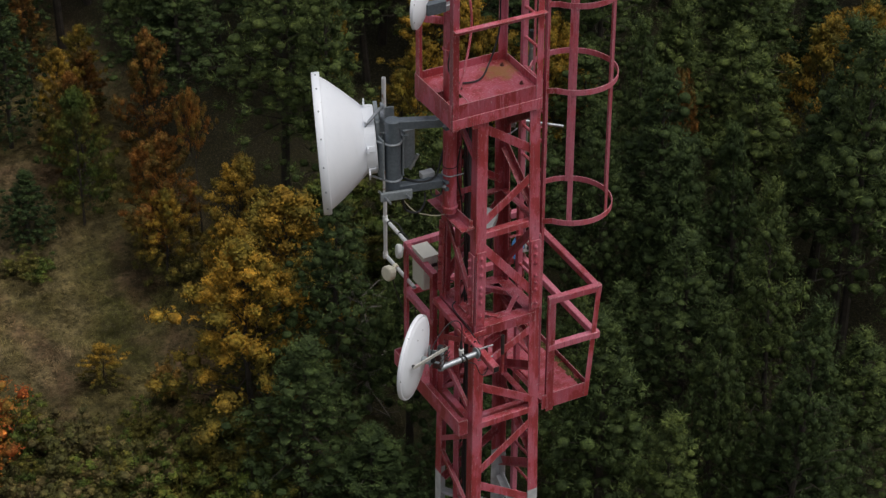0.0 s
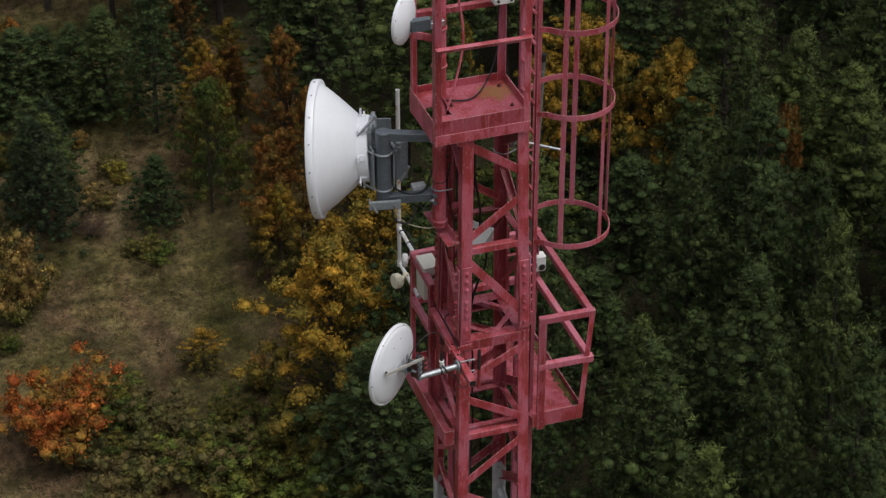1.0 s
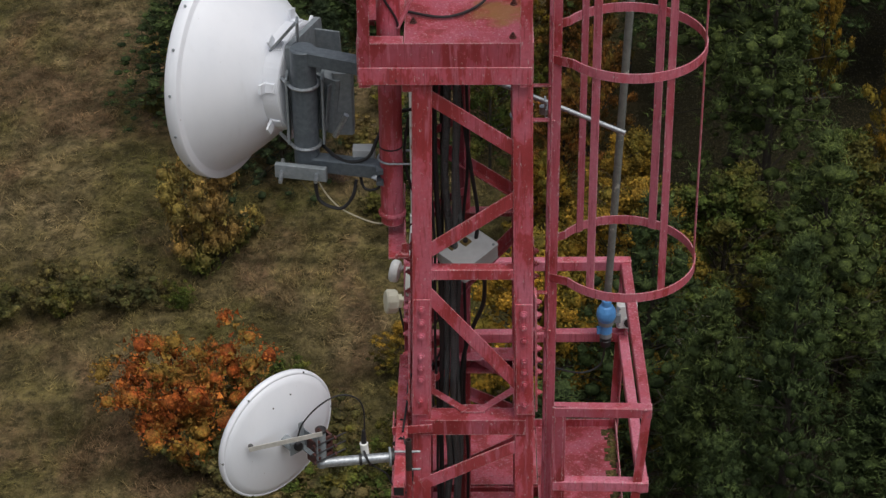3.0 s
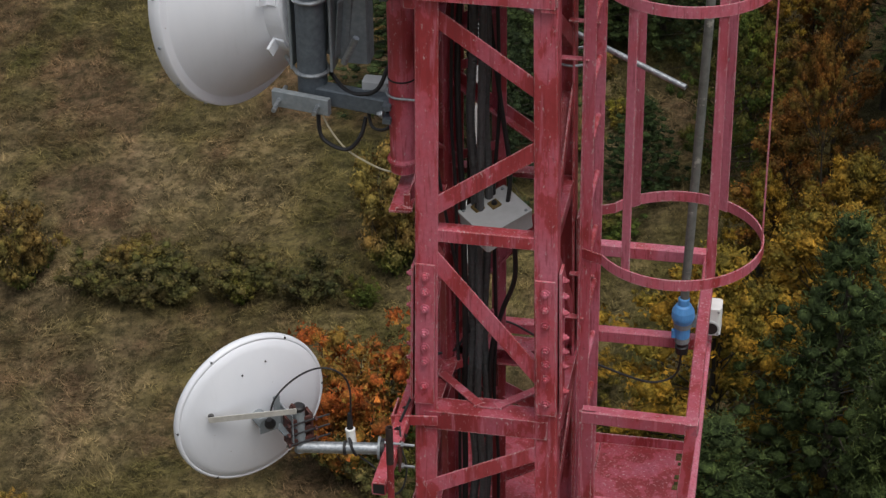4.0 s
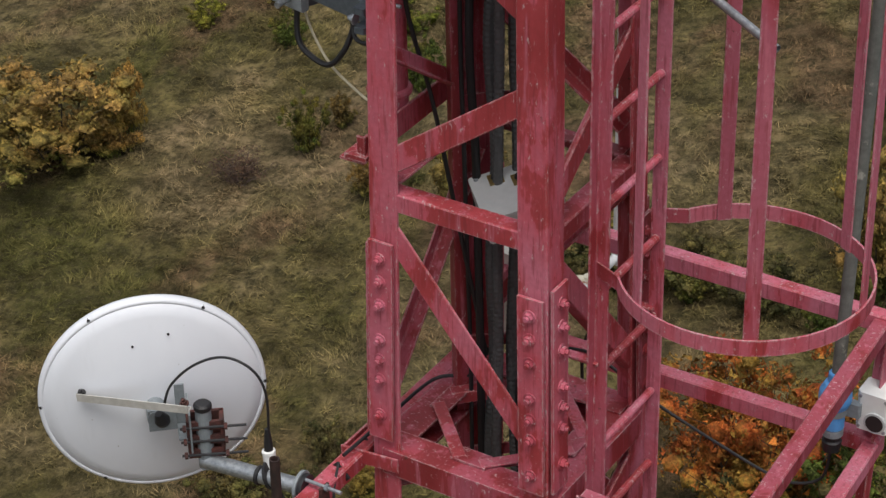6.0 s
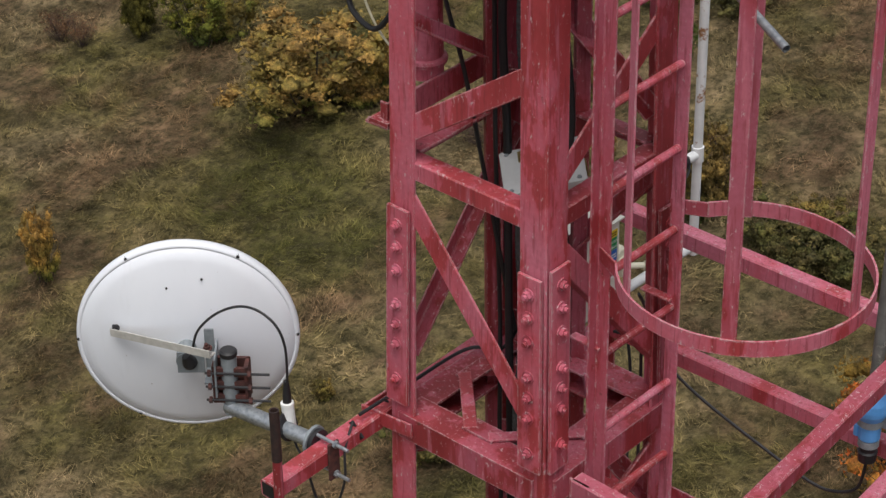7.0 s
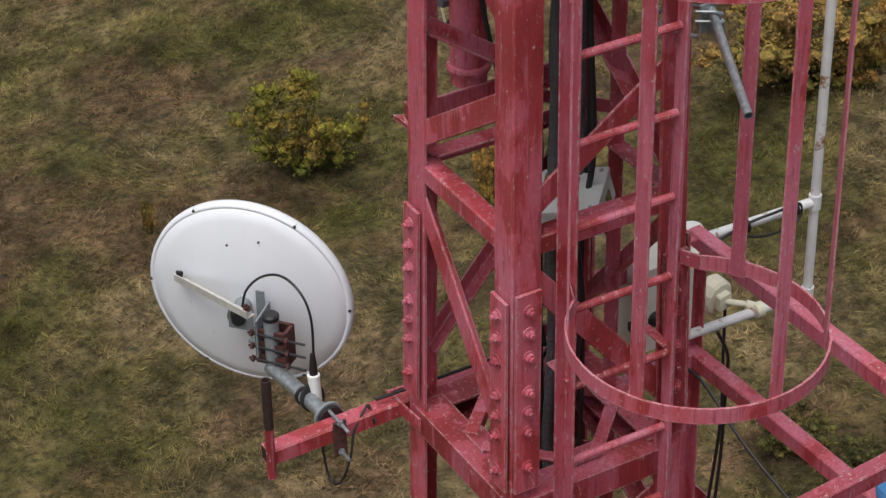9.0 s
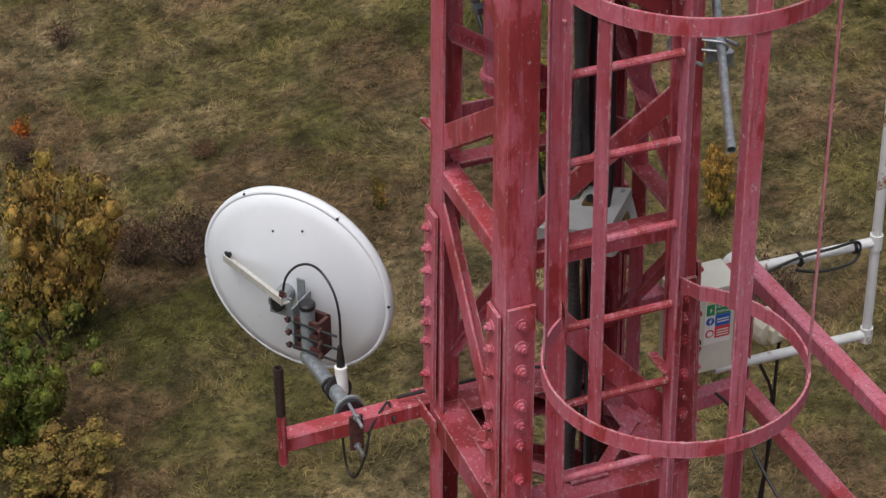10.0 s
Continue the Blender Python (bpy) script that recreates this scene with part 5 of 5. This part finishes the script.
                clump((tip.x * 0.5, tip.y * 0.5, tip.z * 0.92), sc * 1.3, 14, 1.8)
            ln, wd, rag = 0.085, 0.030, 0.55
    part("trunk", join(*wood), M_BARK if style != "bare" else M_TWIG, e)
    c, s = np.array(centres), np.array(sizes)
    c, s = np.repeat(c, many, 0), np.repeat(s, many)
    grown = np.repeat(np.array(grow), many)
    off = rng.normal(0, 1, (len(c), 3))
    off[:, 2] += 0.35
    off /= np.linalg.norm(off, axis=1)[:, None]
    off *= (rng.uniform(0.3, 1.0, len(c)) ** 0.4 * s)[:, None]
    off[:, 2] *= 1.05 if style in ("pine", "wood_pine") else 0.85
    axis = c * np.array([1, 1, 0.0])
    axis /= np.linalg.norm(axis, axis=1)[:, None] + 0.3
    face = off / s[:, None] + 0.5 * axis + np.array([0, 0, 0.35])
    out = axis * 0.6 + np.array([0, 0, 1.0])
    dense = style in ("pine", "wood_pine", "spruce")
    full = np.array(many) > (0 if dense else 29)
    cores = (np.array(centres)[full], (0.58 if dense else 0.62) * np.array(sizes)[full]) if full.any() else None
    if dense:
        out = 0.9 * off / s[:, None] + 0.5 * out
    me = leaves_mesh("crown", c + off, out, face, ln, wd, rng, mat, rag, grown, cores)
    if dense and style != "spruce":
        # pale shoots, painting light from above onto the tufts' upper sides and treetops
        me.materials.append(M_PINE_SHOOT_LIT)
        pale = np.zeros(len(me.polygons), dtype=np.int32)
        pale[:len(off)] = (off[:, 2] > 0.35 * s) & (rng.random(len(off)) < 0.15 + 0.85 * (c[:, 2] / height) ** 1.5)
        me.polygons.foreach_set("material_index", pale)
    crown = new("crown", me)
    crown.parent = e
    return e


kinds = {
    "pine": [tree_of("pine_tree", "dark green pine tree with clumped needles", 11 + i, 7.2 + 0.7 * i, 1.75 + 0.12 * i, M_PINE, "pine") for i in range(4)],
    "wood_pine": [tree_of("pine_tree", "slender pine tree in the dense wood, dark green", 21 + i, 7.0 + 0.6 * i, 1.45 + 0.1 * i, M_PINE, "wood_pine") for i in range(5)],
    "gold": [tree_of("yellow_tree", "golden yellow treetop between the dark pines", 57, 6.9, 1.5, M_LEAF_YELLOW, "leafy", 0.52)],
    "rust": [tree_of("orange_tree", "small rusty orange treetop between the dark pines", 67, 6.9, 1.5, M_LEAF_ORANGE, "leafy", 0.74)],
    "spruce": [tree_of("spruce_tree", "blue-green young spruce with a pointed crown", 31 + i, 5.0 + i, 2.1, M_SPRUCE, "spruce") for i in range(2)],
    "green": [tree_of("broadleaf_tree", "green broadleaf tree turning olive in autumn", 41 + i, 6.4 + i, 1.8, M_LEAF_GREEN, "leafy") for i in range(2)],
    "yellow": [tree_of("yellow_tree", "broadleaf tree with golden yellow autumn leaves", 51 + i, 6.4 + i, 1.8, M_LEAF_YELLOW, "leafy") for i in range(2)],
    "orange": [tree_of("orange_tree", "broadleaf tree with rusty orange autumn leaves", 61 + i, 6.2 + i, 1.5, M_LEAF_ORANGE, "leafy") for i in range(2)],
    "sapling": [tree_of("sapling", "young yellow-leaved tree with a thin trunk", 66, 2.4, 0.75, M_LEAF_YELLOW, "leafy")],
    "bush_green": [tree_of("green_bush", "dense green bush in the meadow", 71, 2.0, 1.25, M_LEAF_GREEN, "bush")],
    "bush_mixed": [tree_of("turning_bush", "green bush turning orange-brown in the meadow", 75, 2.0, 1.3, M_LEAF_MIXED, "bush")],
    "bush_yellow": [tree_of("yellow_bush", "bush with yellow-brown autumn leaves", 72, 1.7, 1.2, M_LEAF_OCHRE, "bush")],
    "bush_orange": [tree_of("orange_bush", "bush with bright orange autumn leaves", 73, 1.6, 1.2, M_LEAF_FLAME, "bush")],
    "bush_brown": [tree_of("brown_bush", "low bush with dull brown leaves", 74, 1.3, 1.2, M_LEAF_BROWN, "bush")],
    "bush_bare": [tree_of("bare_shrub", "half-bare reddish-brown shrub with thin twigs", 76, 1.5, 0.9, M_LEAF_RUSSET, "bare")],
}
used = set()


def plant(kind, x, y, scale=1.0, rnd=random, tall=1.0):
    proto = rnd.choice(kinds[kind])
    m = pose(x, y, GROUND + rise(x, y) - 0.02, rnd.uniform(-3, 3), rnd.uniform(-3, 3), rnd.uniform(0, 360))
    if proto.name not in used:
        used.add(proto.name)
        ob = proto
        ob.matrix_basis = m
    else:
        ob = copy_thing(proto, m)
    ob.scale = (scale, scale, scale * tall)
    ob["group"] = "bushes in the meadow" if "bush" in kind or kind == "sapling" else "trees of the forest"
    return ob


def in_forest(x, y):
    edge_x = (1.9 if y < 8.6 else 1.3) + 0.3 * math.sin(y * 1.1)
    return (x > edge_x and y > 2.0) or (y > 15.2 + 0.4 * math.sin(x) and x > -2.2)


def in_view(x, y):
    """The stretch of wood that the flight looks over, with a margin round it."""
    poly = [(-2.0, 12), (-2.4, 17.4), (3, 16.2), (9, 13), (12.2, 10.5), (12.2, 8), (9, 4), (6.6, 1.0), (4, 1.0), (0.5, 6)]
    inside = False
    for (xa, ya), (xb, yb) in zip(poly, poly[1:] + poly[:1]):
        if (ya > y) != (yb > y) and x < (xb - xa) * (y - ya) / (yb - ya) + xa:
            inside = not inside
    return inside


rnd = random.Random(8)
placed = []
for kind, spots in (
    ("bush_orange", [(-2.52, 7.63, 0.65, 1.0), (-2.32, 13.85, 0.07, 2.8), (-17.1, 1.15, 0.09, 1.79)]),
    ("bush_yellow", [(-2.64, 10.07, 0.45, 1.4), (-1.13, 13.19, 0.12, 1.26), (-3.49, 13.84, 0.22, 0.64), (-3.65, 16.13, 0.2, 0.98), (-0.06, 7.65, 0.2, 1.5), (-6.33, 9.9, 0.36, 1.21), (-9.17, 13.83, 0.2, 0.84), (-10.45, 12.95, 0.22, 0.7), (-2.0, 8.1, 0.28, 0.81), (-10.88, 9.72, 0.76, 0.65), (-10.39, 10.01, 0.25, 1.11), (-5.16, 9.98, 0.3, 0.64), (-8.46, 11.06, 0.11, 1.6), (-7.43, 6.34, 0.1, 1.09), (-7.55, 10.1, 0.13, 1.82), (-5.27, 6.65, 0.16, 1.26), (-13.05, 3.82, 0.08, 2.46), (-10.42, 10.31, 0.16, 2.46), (-12.71, 0.56, 0.59, 1.63), (-10.98, 6.37, 0.17, 2.31)]),
    ("bush_yellow", [(-10.14, 0.0, 0.52, 0.64)]),
    ("bush_brown", [(-2.62, 11.4, 0.23, 1.1), (-0.98, 10.71, 0.13, 1.16), (-0.87, 12.46, 0.18, 1.1), (-3.41, 12.75, 0.12, 1.65), (-2.82, 15.47, 0.26, 0.83), (-3.35, 9.64, 0.31, 0.83), (-1.43, 7.39, 0.42, 0.83), (-2.44, 7.31, 0.29, 1.05), (-1.62, 6.67, 0.41, 0.83), (-2.12, 6.63, 0.38, 0.83), (-0.87, 6.57, 0.5, 0.83), (-4.78, 9.71, 0.35, 0.83), (-5.45, 9.78, 0.32, 0.83), (-5.03, 9.58, 0.26, 0.83), (-7.25, 10.41, 0.09, 1.1), (-8.14, 12.9, 0.29, 0.83), (-1.18, 11.79, 0.23, 0.85), (-2.31, 10.45, 0.19, 0.99), (-4.1, 9.72, 0.33, 0.83), (-5.82, 6.92, 0.17, 1.4)]),
    ("bush_brown", [(-6.23, 6.19, 0.27, 0.83), (-5.79, 6.46, 0.18, 0.83)]),
    ("spruce", [(-1.94, 11.61, 0.35, 0.84), (-1.61, 13.03, 0.22, 0.89)]),
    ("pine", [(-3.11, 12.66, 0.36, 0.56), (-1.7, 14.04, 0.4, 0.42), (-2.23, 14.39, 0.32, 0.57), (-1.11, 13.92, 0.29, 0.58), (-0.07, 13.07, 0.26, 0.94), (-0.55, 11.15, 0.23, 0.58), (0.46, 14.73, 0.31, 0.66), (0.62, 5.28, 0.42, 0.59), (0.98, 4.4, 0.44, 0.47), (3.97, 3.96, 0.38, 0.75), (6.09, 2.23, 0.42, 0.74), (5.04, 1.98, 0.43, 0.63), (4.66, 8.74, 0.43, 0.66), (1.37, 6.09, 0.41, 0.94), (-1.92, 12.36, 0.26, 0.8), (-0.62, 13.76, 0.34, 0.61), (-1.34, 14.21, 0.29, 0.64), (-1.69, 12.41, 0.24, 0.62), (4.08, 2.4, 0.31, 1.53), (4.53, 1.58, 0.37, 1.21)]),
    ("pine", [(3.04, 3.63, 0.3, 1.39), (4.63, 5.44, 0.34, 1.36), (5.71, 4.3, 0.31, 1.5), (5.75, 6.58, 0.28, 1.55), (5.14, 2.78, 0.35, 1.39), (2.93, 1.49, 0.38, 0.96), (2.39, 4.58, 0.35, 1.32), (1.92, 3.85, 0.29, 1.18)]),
    ("sapling", [(-2.27, 13.23, 0.24, 0.86), (-2.78, 11.59, 0.23, 1.73), (-13.69, 10.03, 0.18, 1.8)]),
    ("bush_mixed", [(-0.83, 12.16, 0.16, 0.9), (-8.86, 12.69, 0.28, 0.59), (-1.67, 7.81, 0.24, 0.75), (-12.84, 10.15, 0.41, 0.99), (-11.01, 12.26, 0.18, 0.77), (-13.01, 5.47, 0.48, 0.89)]),
    ("bush_green", [(-3.43, 15.53, 0.22, 0.56), (-2.86, 9.51, 0.13, 1.12), (-1.89, 7.8, 0.37, 0.77), (-1.91, 7.26, 0.28, 0.57), (-1.12, 6.7, 0.39, 0.65), (-0.54, 7.16, 0.27, 0.98), (-0.32, 6.35, 0.32, 0.87), (-0.93, 6.41, 0.35, 0.77), (0.2, 6.56, 0.48, 0.7), (-0.61, 6.03, 0.52, 0.6), (0.18, 5.57, 0.52, 0.74), (-0.73, 10.53, 0.27, 0.56), (-4.05, 9.57, 0.14, 1.12), (-9.84, 12.13, 0.16, 1.12), (-8.06, 11.82, 0.19, 1.45), (-8.54, 10.59, 0.17, 1.67), (-11.15, -0.1, 0.5, 1.29)]),
    ("yellow", [(0.6, 6.65, 0.51, 0.83), (1.33, 7.33, 0.5, 0.78), (0.57, 12.63, 0.2, 1.22), (1.03, 13.3, 0.16, 1.18), (5.94, 10.78, 0.24, 0.58), (5.71, 10.96, 0.24, 0.69), (6.58, 10.44, 0.3, 0.42), (9.88, 8.45, 0.37, 0.43), (10.83, 8.6, 0.33, 0.47), (5.28, 10.81, 0.33, 0.69), (4.46, 10.38, 0.21, 0.86), (6.46, 10.46, 0.27, 0.6), (0.69, 9.46, 0.2, 1.13), (-0.64, 8.32, 0.14, 0.6), (1.45, 8.82, 0.31, 1.01), (1.01, 8.24, 0.17, 1.42)]),
    ("orange", [(0.87, 9.83, 0.27, 1.13), (1.23, 11.23, 0.24, 1.38), (0.77, 10.32, 0.17, 1.24), (0.64, 14.17, 0.19, 1.09), (7.91, 8.65, 0.19, 0.72), (0.93, 12.94, 0.19, 0.93), (-1.73, 15.09, 0.14, 1.15), (0.45, 12.01, 0.2, 1.13)]),
    ("green", [(0.48, 11.56, 0.19, 1.36), (0.21, 11.08, 0.21, 1.46), (1.62, 7.31, 0.22, 0.94)]),
    ("bush_bare", [(-1.4, 11.28, 0.32, 0.6), (-8.89, 9.98, 0.38, 0.54), (-6.82, 10.75, 0.17, 1.07), (-14.51, 9.6, 0.27, 0.89), (-9.04, 5.93, 0.4, 1.26), (-14.15, 9.59, 0.2, 1.07), (-13.27, 1.94, 0.51, 0.82), (-13.58, 1.51, 0.4, 0.96), (-19.12, 2.04, 0.22, 1.07), (-16.57, 1.02, 0.27, 0.71), (-15.29, 2.67, 0.2, 0.83)]),
    ("gold", [(4.68, 8.48, 0.25, 1.65), (4.69, 8.7, 0.23, 1.79), (5.51, 8.27, 0.33, 1.19), (8.2, 6.47, 0.4, 1.06), (8.95, 6.41, 0.35, 1.19), (4.56, 8.82, 0.36, 1.22), (3.93, 8.67, 0.23, 1.77), (5.58, 8.33, 0.31, 1.29), (3.34, 9.98, 0.14, 2.86)]),
    ("rust", [(6.2, 6.29, 0.17, 2.59), (1.23, 9.49, 0.14, 2.73)]),
):
    for x, y, size, tall in spots:
        plant(kind, x, y, size, rnd, tall)
        if kind in ("pine", "yellow", "orange", "green", "gold", "rust"):
            placed.append((x, y))

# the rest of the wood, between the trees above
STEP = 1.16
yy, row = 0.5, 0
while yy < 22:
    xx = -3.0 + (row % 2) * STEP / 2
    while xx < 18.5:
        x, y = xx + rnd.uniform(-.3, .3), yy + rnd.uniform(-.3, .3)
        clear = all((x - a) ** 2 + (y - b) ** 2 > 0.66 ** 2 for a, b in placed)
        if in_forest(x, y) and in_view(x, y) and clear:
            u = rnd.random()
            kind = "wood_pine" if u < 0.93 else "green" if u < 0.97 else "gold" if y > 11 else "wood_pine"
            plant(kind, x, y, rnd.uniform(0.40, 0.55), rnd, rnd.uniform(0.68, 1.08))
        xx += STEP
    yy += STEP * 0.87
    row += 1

# a dead tree with bare limbs at the edge of the pines
DX, DY = 1.95, 6.3
DZ = GROUND + rise(DX, DY)
dead = thing("dead_tree", (DX, DY, DZ), "bare grey dead tree with thin limbs", "tree")
rnd = random.Random(77)
wood = [limb((DX, DY, DZ - 0.1), (DX - 0.1, DY, DZ + 1.9), 0.045, 0.014, 8)]
for i in range(34):
    z = 0.3 + 1.55 * i / 33
    a = i * 2.4
    p0 = Vector((DX - 0.05 * z, DY, DZ + z))
    p1 = p0 + Vector((math.cos(a), math.sin(a), rnd.uniform(-.35, .15))) * rnd.uniform(0.35, 0.75)
    wood.append(limb(p0, p1, 0.011, 0.004, 5))
    for j in range(4):
        q = p0.lerp(p1, rnd.uniform(0.4, 0.95))
        wood.append(limb(q, q + Vector((rnd.uniform(-.2, .2), rnd.uniform(-.2, .2), rnd.uniform(-.12, .12))), 0.005, 0.002, 4))
part("trunk", join(*wood), M_DEADWOOD, dead)

# ---- meadow grass ----
rng = np.random.default_rng(5)
N = 62000
px, py = rng.uniform(-23, 1.4, N), rng.uniform(-2, 21, N)
far = np.where(px > -12, 20 + 0.45 * px, 14.6 + 1.31 * (px + 12))
near = np.where(px > -10.5, -0.8 + 0.51 * (px + 10.5), -0.8 - 0.24 * (px + 10.5))
keep = (py < far) & (py > near)
px, py = px[keep], py[keep]
dens = np.array([noise.noise((a * 1.1, b * 1.1, 1.0)) + 0.6 * noise.noise((a * 3.6, b * 3.6, 5.0)) for a, b in zip(px, py)])
keep = dens > rng.uniform(-0.75, 0.35, len(px))
px, py, dens = px[keep], py[keep], dens[keep]
pz = np.array([rise(a, b) for a, b in zip(px, py)]) + GROUND + 0.01
base = np.stack([px, py, pz], 1)
sweep = np.array([(noise.noise((a * 1.3, b * 1.3, 11.0)), noise.noise((a * 1.3, b * 1.3, 17.0)), 0.55) for a, b in zip(px, py)])
base, sweep = np.repeat(base, 16, 0), np.repeat(sweep, 16, 0)
base[:, :2] += rng.normal(0, 0.036, (len(base), 2))
base[:, 2] += rng.uniform(0, 0.035, len(base))
grass = new("meadow_grass", leaves_mesh("meadow_grass", base, sweep * np.array([1.6, 1.6, 1.0]), np.array([[0, 0, 1.0]]) - 0.3 * sweep, 0.09, 0.0036, rng, M_GRASS, 0.4))
tagged(grass, "tufts of dry straw-coloured grass in the meadow", "grass", kind="stuff")
